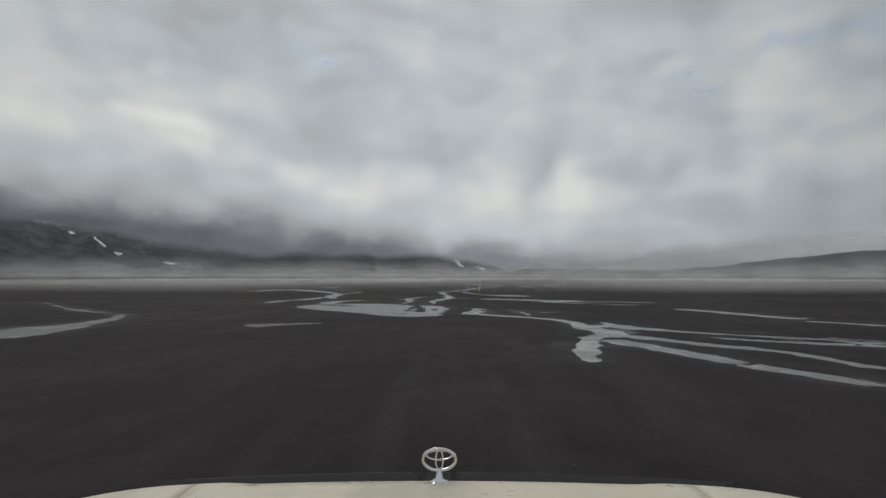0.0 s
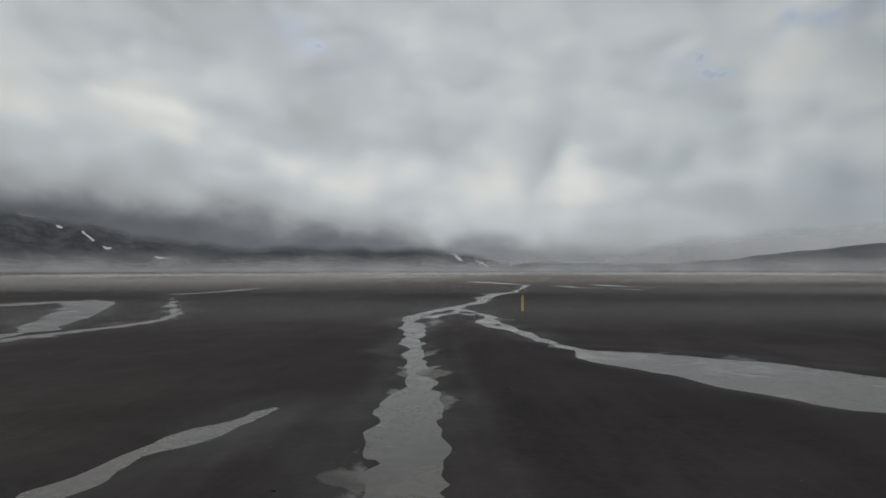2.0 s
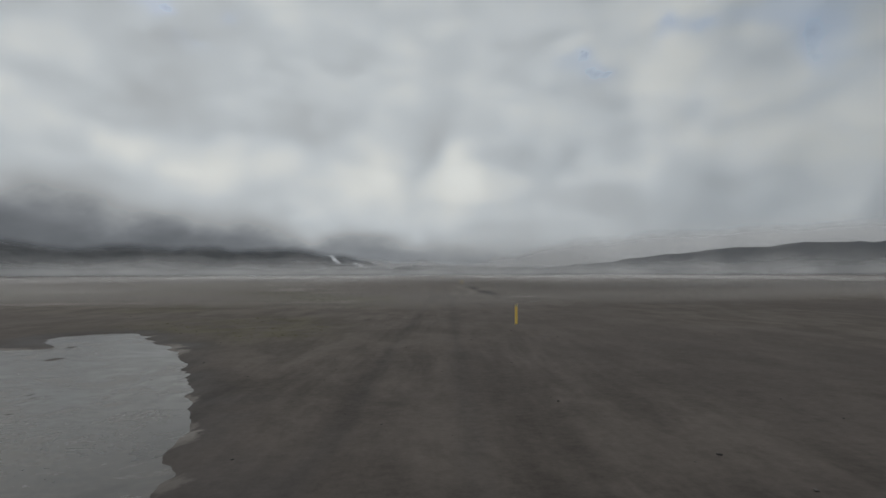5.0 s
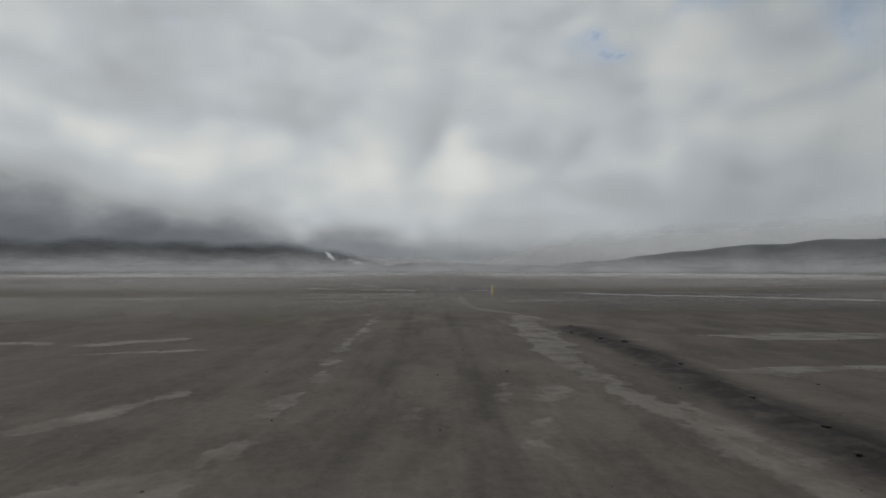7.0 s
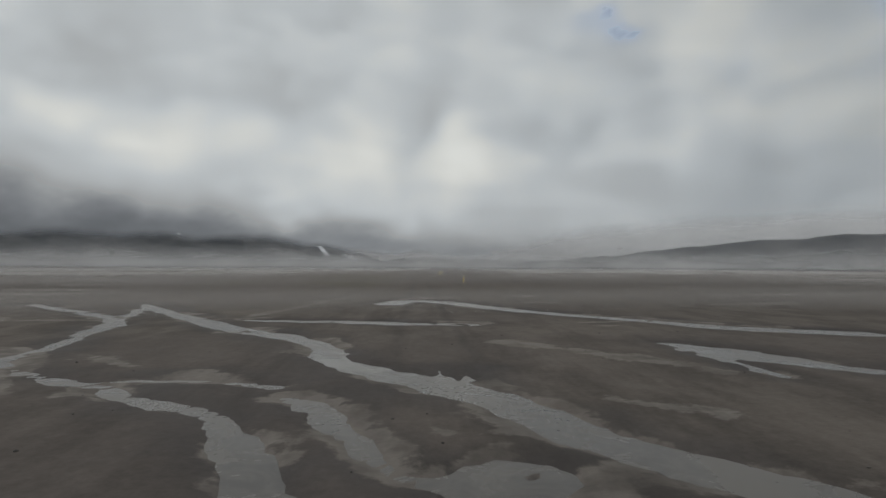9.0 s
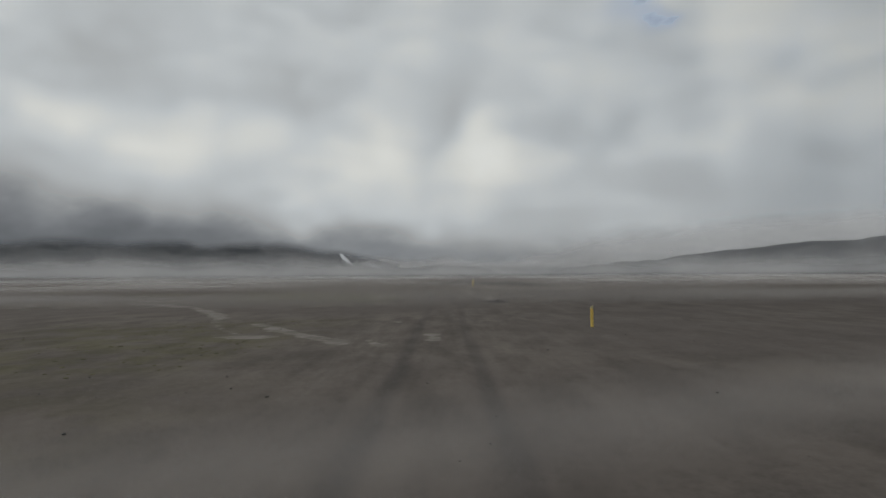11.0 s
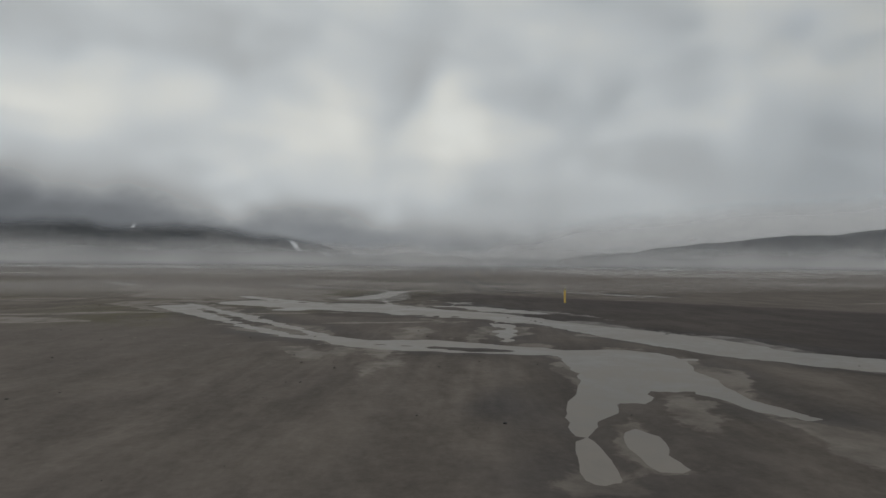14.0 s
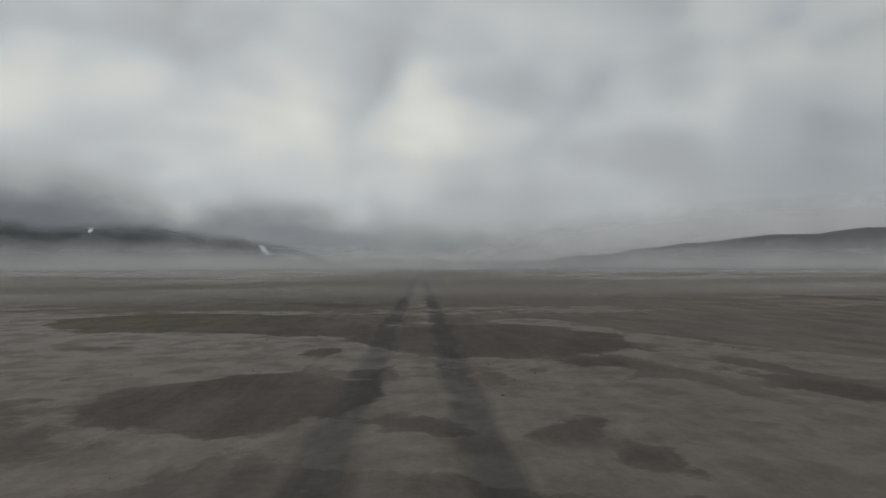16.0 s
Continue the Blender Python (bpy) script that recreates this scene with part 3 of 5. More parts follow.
silt(50.79,444.91,0.69, 51.34,442.37,0.49)
silt(51.76,444.38,0.34, 51.96,443.11,0.17)
silt(52.96,444.25,0.82, 52.60,442.76,0.49)
silt(54.42,448.41,0.96, 53.46,444.61,1.13)
silt(56.55,447.94,0.72, 55.39,444.52,0.51)
silt(46.30,464.34,2.86, 49.52,468.21,2.12, 54.47,462.88,3.16, 57.22,470.80,0.36)
stream(47.77,462.08,4.50, 51.05,459.25,3.81, 53.08,457.88,5.14, 54.98,455.97,3.37, 56.34,453.99,3.37, 57.48,452.53,2.46, 58.33,451.30,1.90, 59.02,450.29,1.80, 59.64,449.11,1.41, 60.20,447.89,0.87)
stream(57.78,474.54,0.73, 55.27,468.30,1.22, 53.31,464.04,2.66)
stream(55.01,464.13,0.18, 55.07,459.62,0.21)
stream(56.93,457.88,0.66, 58.31,457.42,1.21, 59.14,455.57,1.88, 59.90,454.50,1.79, 60.58,453.31,0.90)
silt(58.86,459.83,0.81, 58.55,458.65,0.75)
silt(55.19,451.61,0.29, 55.12,450.76,0.31)
stream(45.89,491.25,0.45, 50.99,482.51,0.83, 55.82,476.51,0.84, 56.55,474.20,0.45, 55.88,470.45,0.90, 55.15,467.78,1.01, 54.39,465.83,0.91)
stream(56.70,474.40,1.05, 59.74,471.97,0.38)
silt(55.03,464.51,0.30, 56.55,462.97,0.17, 57.90,461.42,0.20)
stream(57.69,477.92,0.32, 60.66,477.30,0.45, 63.37,476.24,0.98, 65.89,475.41,1.11, 68.22,474.05,1.06, 69.63,472.73,0.92, 71.75,471.13,1.09)
stream(58.25,476.20,1.41, 60.46,475.21,0.87, 61.74,474.64,0.43, 63.21,475.03,0.32)
stream(62.03,474.25,0.77, 63.06,473.88,0.71, 64.06,472.94,0.60, 65.00,472.02,0.69, 66.08,470.98,0.51, 66.96,470.05,0.46, 68.05,468.81,0.31)
silt(62.50,473.27,0.14, 63.24,472.07,0.26)
silt(67.68,487.42,0.97, 67.23,484.36,1.31)
silt(66.53,483.57,0.33, 66.14,481.67,0.62)
silt(67.47,483.88,0.54, 66.87,481.38,0.43)
silt(71.17,487.35,1.81, 70.01,483.83,1.21, 69.53,481.85,0.52)
silt(66.00,484.91,0.19, 65.39,482.20,0.12)
silt(55.84,496.84,8.90, 60.70,493.93,4.96, 66.28,492.33,2.06)
silt(60.09,487.04,4.15, 61.80,487.33,3.75, 64.77,487.24,1.93)
silt(72.95,495.67,2.71, 74.89,488.36,1.87, 75.91,483.70,3.23)
silt(70.88,483.79,1.73, 71.01,481.53,1.33, 71.02,479.95,1.03)
silt(62.23,483.68,0.63, 63.65,482.90,0.39, 64.48,482.34,0.52)
berm(27.76,227.91,0.35, 26.57,220.37,0.20, 25.80,216.74,0.16, 25.41,214.79,0.19, 25.10,213.73,0.22)
berm(5.28,105.35,0.37, 5.00,102.40,0.37, 5.03,100.70,0.15, 4.81,99.44,0.23)
berm(24.18,205.97,0.65, 22.87,197.39,0.53, 22.21,193.70,0.28)
berm(47.99,366.29,0.33, 47.93,364.99,0.17, 47.87,364.17,0.14)
stream(4.64,18.37,1.11, 5.76,15.66,0.90, 6.35,13.70,0.86, 7.16,12.03,0.54, 7.75,10.84,0.49)
stream(5.40,19.86,0.92, 7.21,17.31,0.82, 8.71,15.60,0.63, 9.12,12.75,0.53)
stream(8.05,19.33,0.57, 9.99,17.87,0.70, 12.17,16.98,0.66)
stream(5.43,24.27,0.89, 7.06,22.03,0.87, 9.35,20.12,0.63, 12.63,17.62,0.55)
stream(13.44,36.37,1.46, 16.02,27.66,1.24)
stream(15.56,26.43,1.09, 17.34,24.13,0.99)
stream(-29.50,76.68,2.48, -26.46,87.27,3.09, -15.19,68.39,1.18)
silt(51.90,495.84,3.87, 58.45,489.59,2.81, 63.89,486.43,3.02)
silt(57.18,483.56,1.59, 61.64,480.87,1.39, 64.21,482.70,1.36)
silt(69.83,486.02,1.57, 68.15,480.62,1.17)
silt(72.88,489.89,1.61, 73.23,481.24,1.50, 74.30,477.41,2.00, 77.00,474.40,2.44)
silt(66.12,472.47,0.53, 67.58,471.16,0.65, 68.83,469.73,0.85)
silt(68.09,477.33,1.38, 70.10,475.67,1.28, 72.25,473.19,1.48)
silt(57.19,492.19,1.65, 65.72,483.53,4.19, 73.38,479.39,3.40)
stream(69.61,471.78,1.18, 71.75,468.55,1.04, 72.96,466.63,1.12, 74.47,465.05,1.20)
stream(71.41,467.55,0.43, 72.16,465.19,0.50, 72.52,463.81,0.45)
silt(24.88,287.55,0.34, 27.92,284.70,0.12)
silt(34.82,288.35,0.77, 37.04,285.46,0.75, 37.97,282.98,0.55)
silt(34.62,281.76,0.31, 36.05,280.48,0.34)
island(-3.10,38.65,0.28, -2.66,34.96,0.48, -2.47,32.65,0.51)
island(-2.87,39.16,0.22, -2.77,36.61,0.12)
island(-1.86,35.66,0.38, -1.82,34.03,0.30)
island(-3.37,30.11,0.45, -3.48,30.49,0.17)
island(-3.35,30.99,0.36, -3.14,31.40,0.26)
island(-5.53,31.00,0.33, -5.13,30.55,0.18)
island(-4.23,29.70,0.13, -4.13,30.24,0.20)
island(-10.32,40.24,0.61, -8.72,39.61,0.78, -7.08,38.25,0.13)
island(-12.58,40.22,1.56, -12.24,42.29,1.51)
island(1.13,34.42,0.33, 1.08,33.62,0.40)
island(0.05,31.09,0.19, 0.05,30.63,0.15)
island(0.50,32.13,0.14, 0.39,31.46,0.30)
island(54.72,453.39,0.26, 55.27,453.13,0.31, 55.65,453.48,0.17)
island(56.46,452.40,0.42, 56.82,452.26,0.35)
island(56.03,453.07,0.22, 55.77,452.04,0.20)
island(56.71,451.08,0.45, 57.34,450.90,0.42, 57.63,450.32,0.27)
island(57.65,450.04,0.49, 57.99,449.28,0.22, 58.23,448.68,0.26)
island(59.16,450.76,0.19, 59.29,449.58,0.13)
island(55.85,438.29,0.43, 55.52,437.54,0.35)
island(56.84,438.94,0.69, 56.60,438.34,0.57)
island(32.14,275.00,0.54, 32.12,274.60,0.56)
island(32.00,274.15,0.32, 31.95,273.96,0.28)
island(30.67,275.79,0.24, 31.28,274.98,0.53)
island(50.69,456.37,0.90, 53.19,454.18,0.68, 54.87,450.92,0.12)
island(53.01,448.37,0.48, 54.40,446.81,0.43)
wet_and_shade(58.17,499.89,3.96, 61.17,498.34,7.74, 64.28,496.38,5.88, 67.06,492.73,1.74)
wet_and_shade(62.86,485.08,2.30, 64.08,484.81,3.69, 65.03,484.49,3.25, 65.39,483.88,1.37)
wet_and_shade(65.08,489.02,1.77, 66.11,489.00,2.25)
wet_and_shade(70.08,490.93,7.14, 70.78,490.23,6.84, 71.58,489.77,4.19)
wet_and_shade(68.06,481.82,1.07, 68.31,481.63,1.63, 68.65,481.56,1.24)
wet_and_shade(68.90,481.68,0.14, 68.67,480.82,0.76, 68.92,480.21,0.36)
wet_and_shade(71.05,486.38,1.31, 71.46,485.41,1.58)
wet_and_shade(66.27,482.94,0.54, 66.70,482.44,1.02, 67.15,481.98,0.61)
wet_and_shade(73.35,489.13,0.36, 73.02,485.89,0.38, 73.34,483.95,1.01, 73.85,482.12,1.01)
wet_and_shade(93.19,513.98,2.75, 99.18,508.24,2.46, 98.81,501.26,1.78)
wet_and_shade(60.95,487.08,1.25, 61.50,486.78,1.03)
wet_and_shade(69.67,485.54,1.08, 69.91,485.30,0.84)
wet_and_shade(52.45,528.38,0.97, 64.08,510.35,1.41, 68.43,504.97,3.08)
stream(64.52,440.26,1.39, 68.53,438.39,1.34, 71.28,436.15,1.27)
stream(36.53,264.56,1.21, 38.64,262.79,1.53, 40.36,261.02,1.42, 43.16,258.82,1.75)
wet_and_shade(51.32,454.09,0.94, 52.65,452.99,0.94, 54.35,451.89,0.92)
# smaller threads of water and tongues of silt
stream(-1.19,82.54,0.73, -1.09,79.46,0.39, -1.16,77.42,0.39)
stream(-1.20,77.42,0.44, -1.54,76.89,0.37, -1.82,76.55,0.46, -2.14,75.59,0.40, -2.47,75.38,0.88)
stream(-2.41,75.25,0.33, -2.22,74.14,0.26)
silt(-2.20,73.89,0.21, -2.02,72.47,0.25, -1.97,71.02,0.22, -2.00,69.99,0.18)
stream(-1.06,79.46,1.08, -0.61,79.04,0.53, -0.26,77.66,0.49, -0.07,76.67,0.25, -0.05,75.30,0.24)
stream(-1.07,77.34,0.40, -0.73,76.78,0.29, -0.56,76.05,0.28, -0.34,75.53,0.33)
silt(-5.32,72.60,0.17, -5.27,72.92,0.18)
silt(-4.49,72.77,0.15, -4.37,73.07,0.15)
silt(-5.39,70.77,0.19, -5.31,71.03,0.16)
silt(0.42,73.62,0.45, 0.76,73.23,0.28, 1.12,72.76,0.16)
silt(27.70,267.81,0.43, 28.15,267.79,0.36)
silt(28.39,267.67,0.52, 28.68,267.54,0.84, 28.91,267.63,0.51)
silt(29.25,266.83,0.44, 29.57,266.64,0.82, 29.78,266.51,0.64)
silt(30.08,267.54,0.82, 30.31,267.38,0.67)
silt(30.73,267.68,0.26, 30.66,266.96,0.32, 30.60,266.49,0.15)
silt(31.34,267.76,0.27, 31.28,267.00,0.41, 31.21,266.22,0.30)
silt(31.34,266.05,0.18, 31.18,265.22,0.24, 31.02,264.57,0.15)
silt(28.37,265.29,0.15, 28.51,266.00,0.15, 28.67,266.74,0.20)
silt(13.97,295.33,5.01, 16.46,295.93,5.01, 19.75,291.66,1.97)
silt(19.05,283.42,1.19, 21.36,281.15,0.99, 24.21,276.84,0.96)
silt(22.68,288.13,2.05, 24.23,286.38,1.40, 26.02,280.83,0.48)
silt(28.75,270.99,0.16, 29.18,273.97,0.18)
silt(29.10,270.92,0.16, 29.57,273.89,0.18)
silt(28.02,270.80,0.66, 28.48,271.79,0.36)
stream(36.53,274.74,0.90, 37.89,271.15,0.99, 39.24,270.24,0.81, 40.25,269.37,0.87)
stream(39.24,270.24,0.22, 38.77,268.93,0.31, 38.96,268.36,0.36)
stream(31.08,269.55,0.32, 30.91,268.77,0.22)
silt(24.78,266.76,0.19, 25.14,267.27,0.29, 25.63,267.67,0.26)
silt(26.34,266.56,0.15, 26.61,267.17,0.38, 27.10,267.21,0.31)
stream(32.69,284.52,0.15, 32.60,283.42,0.18)
stream(33.12,284.26,0.15, 32.99,283.35,0.15)
stream(39.28,287.57,0.40, 39.67,285.20,0.62, 40.50,283.75,0.64, 41.18,282.91,0.61)
stream(39.12,287.04,0.23, 39.03,284.37,0.27, 38.85,282.65,0.22)
silt(31.18,281.37,0.29, 31.67,280.99,0.19, 32.10,280.17,0.26, 32.63,279.66,0.21)
stream(26.73,284.25,0.25, 27.91,284.23,0.30, 28.87,284.05,0.25, 29.89,283.31,0.20)
silt(33.43,303.75,0.65, 35.21,308.21,1.69, 37.61,309.72,2.48)
silt(52.05,439.93,0.22, 52.44,441.23,0.23, 52.87,442.92,0.20)
silt(52.52,440.88,0.21, 52.94,442.53,0.24, 53.63,445.02,0.23, 54.87,448.82,0.22, 56.09,452.28,0.22)
silt(51.28,446.93,0.21, 51.71,445.43,0.29, 52.12,443.73,0.24)
stream(57.78,449.10,0.23, 56.26,444.67,0.18)
stream(57.33,449.79,0.20, 56.66,447.15,0.15)
stream(51.28,446.67,0.33, 53.90,445.29,0.41, 55.49,444.41,0.40, 56.97,443.59,0.38)
stream(54.59,437.48,0.59, 54.27,436.49,0.38, 54.12,435.79,0.51, 54.04,435.43,0.37)
silt(55.32,437.33,0.36, 54.84,436.17,0.37, 54.65,435.37,0.43)
silt(58.15,439.84,0.46, 57.63,437.94,0.51, 57.52,436.72,0.44, 57.19,435.86,0.35, 57.00,435.26,0.27)
silt(39.56,485.42,1.79, 45.51,473.67,2.23, 49.86,464.62,2.23, 52.22,457.19,0.91)
silt(30.46,494.87,0.82, 44.12,464.30,0.63, 48.13,454.50,0.45, 50.53,449.76,0.36)
stream(55.12,464.62,0.42, 56.46,469.70,0.64, 57.63,473.73,0.52)
silt(44.87,469.48,10.21, 46.44,471.69,12.22, 49.80,468.00,3.43, 52.08,464.22,1.20)
silt(55.28,450.89,0.17, 54.88,450.06,0.15, 54.57,449.54,0.18)
silt(55.62,450.51,0.17, 55.32,449.38,0.16)
silt(56.01,450.19,0.19, 55.72,449.26,0.16)
# dark line painted in for the shade along the cut bank's edge
wet_and_shade(59.19,452.06,0.15, 59.61,450.91,0.15, 59.89,449.82,0.15, 60.23,448.93,0.15, 60.48,448.11,0.15)
stream(57.84,458.20,0.15, 58.44,459.70,0.20, 59.00,460.08,0.72)
stream(54.91,464.31,0.26, 54.96,459.74,0.20)
silt(57.01,461.89,0.21, 56.47,458.72,0.23)
silt(61.24,453.58,0.58, 61.52,452.63,0.44, 61.80,451.36,0.36, 61.87,450.39,0.25, 61.98,449.88,0.19)
wet_and_shade(73.17,487.55,0.29, 73.30,484.58,0.41, 73.33,482.99,0.33, 73.49,481.90,0.38)
wet_and_shade(73.48,489.34,0.28, 73.57,487.44,0.25)
silt(64.57,486.84,0.15, 65.10,485.60,0.19, 65.41,484.83,0.15)
silt(65.91,484.61,0.16, 65.63,483.15,0.15, 65.41,482.07,0.15)
silt(62.67,483.32,0.15, 62.84,483.27,0.15)
silt(63.64,482.68,0.15, 63.95,482.45,0.15, 64.15,482.33,0.15)
silt(67.83,487.77,0.50, 67.13,484.60,0.65, 67.05,483.26,0.47)
silt(65.96,482.27,0.15, 66.16,481.77,0.34, 66.24,481.17,0.48)
silt(55.92,501.12,2.20, 56.99,502.23,1.09, 60.49,494.82,0.29)
silt(71.94,488.06,0.78, 70.04,485.43,1.22, 68.90,483.71,1.01)
stream(58.31,476.03,0.50, 60.45,475.25,0.30, 61.91,474.94,0.28, 63.22,475.11,0.20)
stream(62.60,473.46,0.25, 62.90,472.69,0.23, 63.16,472.03,0.16)
stream(61.99,474.47,0.29, 62.73,473.99,0.49, 63.51,473.51,0.64, 64.17,472.72,0.27)
silt(65.24,473.73,0.37, 65.05,472.75,0.17)
silt(20.24,203.56,0.48, 19.55,200.28,0.47, 19.17,198.54,0.38, 19.06,197.88,0.16)
silt(18.41,210.26,0.73, 19.29,211.38,0.78)
silt(17.63,202.18,0.26, 17.97,202.56,0.33)
silt(14.99,203.50,0.38, 15.43,202.95,0.49)
silt(15.89,205.60,0.69, 16.21,205.73,0.70)
silt(10.03,204.26,0.55, 10.34,204.74,0.36)
silt(16.56,214.43,1.22, 18.24,214.17,1.71)
silt(13.38,198.18,0.25, 13.51,198.97,0.32, 13.60,199.91,0.30, 13.75,201.10,0.18)
silt(50.85,408.20,0.74, 49.75,405.41,0.97, 49.39,404.07,0.68, 49.21,402.87,0.37, 49.15,402.09,0.26)
silt(49.84,404.48,0.17, 49.96,402.84,0.16, 50.19,402.36,0.25, 50.98,401.87,0.23, 51.79,402.00,0.15, 52.93,402.65,0.15, 53.42,403.59,0.18, 53.20,404.43,0.26, 53.28,405.98,0.33, 52.93,406.80,0.35)
silt(49.11,402.25,0.23, 49.43,401.78,0.32, 49.88,401.63,0.42, 50.28,401.30,0.23, 50.75,400.68,0.23)
silt(52.00,410.32,0.33, 52.21,408.93,0.61, 52.97,407.86,0.46)
silt(52.93,402.65,0.17, 52.86,401.80,0.15)
silt(39.75,348.43,0.15, 39.75,348.94,0.15, 39.86,349.36,0.15)
silt(40.33,348.79,0.15, 40.43,348.44,0.15)
stream(-0.13,161.88,2.63, 3.97,153.10,2.39, 6.90,140.07,1.48, 8.08,134.44,1.20)
stream(12.74,127.76,1.36, 13.99,119.07,1.23, 16.88,114.60,1.54, 18.21,111.61,1.58)
stream(18.88,137.62,1.68, 19.53,130.09,2.90, 20.07,125.79,2.47, 24.14,122.71,2.52)
silt(1.54,101.84,0.29, 1.04,100.48,0.27, 0.77,99.50,0.29)
silt(2.40,102.25,0.35, 2.10,100.80,0.30)
silt(27.76,253.77,0.17, 27.14,251.39,0.37, 26.80,249.76,0.37, 26.66,248.82,0.32)
silt(28.15,252.39,0.15, 27.97,250.88,0.40, 27.69,249.36,0.45, 27.52,248.56,0.34)
silt(28.49,250.12,0.22, 28.68,250.02,0.22)
silt(50.88,395.87,0.25, 49.21,383.77,0.34)
silt(47.90,379.48,0.59, 48.50,377.07,0.37, 48.63,374.52,0.30)
silt(49.06,374.99,0.41, 49.37,373.00,0.30)
silt(48.62,374.03,0.16, 48.54,370.35,0.18)
silt(48.24,369.60,0.29, 48.00,368.19,0.35, 47.90,367.17,0.34, 48.03,366.40,0.19)
silt(48.99,369.37,0.23, 49.00,368.28,0.15)
berm(47.96,366.11,0.30, 47.71,365.19,0.33, 47.66,364.60,0.36, 47.72,364.09,0.32)
# the track runs on beyond the end of the drive
ROUTE = np.array([eye for _, eye, *_ in PATH] + [(65.1 + 0.218 * k, 475.4 + k, 2.0) for k in range(10, 400, 10)])
road_s = np.interp(GY, ROUTE[:, 1], ROUTE[:, 0])
lean = np.interp(GY, ROUTE[:, 1], np.gradient(ROUTE[:, 0], ROUTE[:, 1]))
OFF = (GX - road_s) / np.sqrt(1 + lean**2) + 0.12 * fractal(GX, GY, 9.0, 2, 21)
ends = smooth(GY, -60, -20) * (1 - smooth(GY, 560, 640))
rut = 0 * OFF
for centre, width, deep in ((-0.85, 0.28, 1.0), (0.85, 0.26, 1.0), (-2.2, 0.26, 0.5), (1.9, 0.24, 0.35), (-3.4, 0.25, 0.4)):
    worn = 0.75 + 0.40 * fractal(GX * 0.6, GY * 0.15, 6.0, 3, 30 + int(10 * abs(centre)))
    late = smooth(GY, 472, 481)
    wide = width * (1 + 0.25 * late)
    across = np.abs(OFF - centre + 0.15 * late + (0.05 + 0.16 * late) * fractal(GX, GY, 1.3, 3, 77)) / wide
    rut = np.maximum(rut, deep * (worn + 0.6 * (1.1 - worn) * late * (deep > 0.9)) * ((1 - late) * np.exp(-across**2) + late * np.exp(-across**6)))
# single tracks that wander off to the sides
for k, (base_off, sway, length) in enumerate(((-4.5, 2.2, 47), (-7.5, 3.0, 61), (3.4, 1.4, 39), (6.0, 2.6, 53), (-2.9, 1.0, 31))):
    line = base_off + sway * np.sin(GY / length * 2 + 2.1 * k)
    faint = np.clip(0.15 + 0.7 * fractal(GX * 0.3, GY * 0.08, 5.0, 3, 120 + k), 0, 1)
    for gauge in (-0.8, 0.8):
        rut = np.maximum(rut, 0.55 * faint * np.exp(-(((OFF - line - gauge) / 0.17) ** 2)))
rut = np.clip(rut * ends * (0.7 + 0.3 * smooth(GY, 472, 481)), 0, 1)
ragged = fractal(GX, GY, 0.7, 3, 40)
DARK += 0.10 + 0.75 * fractal(GX * 0.7, GY, 1.3, 4, 63)
LAND += 0.13 * ragged + 0.17 * fractal(GX * 0.6, GY, 0.55, 2, 41)
LAND = np.maximum(LAND, np.minimum(-ISLE + 0.06 * ragged, 0.25))
# gravel bars and islands break up the wider reaches
bars = fractal(GX * 0.5, GY * 1.2, 1.5, 4, 44) + 0.5 * fractal(GX, GY, 0.5, 2, 47)
LAND = np.where(LAND < 0, np.minimum(LAND + 2.2 * np.maximum(bars - 0.37, 0) * smooth(-LAND, 0.1, 0.5), 0.12), LAND)
shore = 0.05 * np.tanh(LAND / 0.20)
open_land = smooth(LAND, 0.05, 1.0)
relief = open_land * (0.030 * fractal(GX, GY, 6.0, 4, 50) + 0.014 * fractal(GX, GY, 0.8, 2, 60) - 0.018 * rut)
ridge = smooth(-BERM, -0.25, 0.2) * (0.05 + 0.10 * np.abs(fractal(GX, GY, 1.1, 3, 70)))
far_swell = smooth(np.hypot(GX - 30, GY - 240), 700, 2500) * 2.0 * fractal(GX, GY, 500.0, 3, 80)
GZ = shore + np.maximum(relief, -0.035 * open_land) + ridge + np.maximum(far_swell, 0)
streak = 0.5 - 1.2 * smooth(fractal(GX * 0.16, GY, 2.4, 4, 95), 0.16, 0.7)
# paler sand farther on; glare and mist over it are put into its colour
dry_and_veil = np.interp(GY, (100, 180, 250, 290, 335, 385, 425, 455, 500, 900), (0, 0.82, 0.82, 0.74, 0.66, 0.70, 0.92, 0.86, 0.95, 0.7))
dry_and_veil = dry_and_veil * (1 + 0.35 * fractal(GX, GY, 30.0, 4, 97))
# darker sand on the far side of the second ford's approach
dry_and_veil = dry_and_veil * (1 - 0.32 * smooth(OFF, 3, 10) * smooth(GY, 200, 215) * (1 - smooth(GY, 255, 275)))
# a low bank of fresh black sand between two streams
bank_s = (GX - 54.8) * 0.287 + (GY - 444) * 0.958 + 0.8 * fractal(GX, GY, 4.0, 4, 64)
bank_l = (GX - 54.8) * 0.958 - (GY - 444) * 0.287 + 0.6 * fractal(GX, GY, 3.0, 4, 65)
black = smooth(bank_s + 2 * np.maximum(bank_l, -2.2), 11.5, 13.5) * (1 - smooth(bank_s + 0.7 * np.maximum(bank_l, 0), 25, 27)) * smooth(bank_l, -9, -7.5) * (1 - smooth(bank_l, 16, 26))
dry_and_veil = dry_and_veil * (1 - 0.64 * black) * (1 - 0.42 * smooth(-DARK, -0.2, 0.15))
late = smooth(GY, 468, 478)
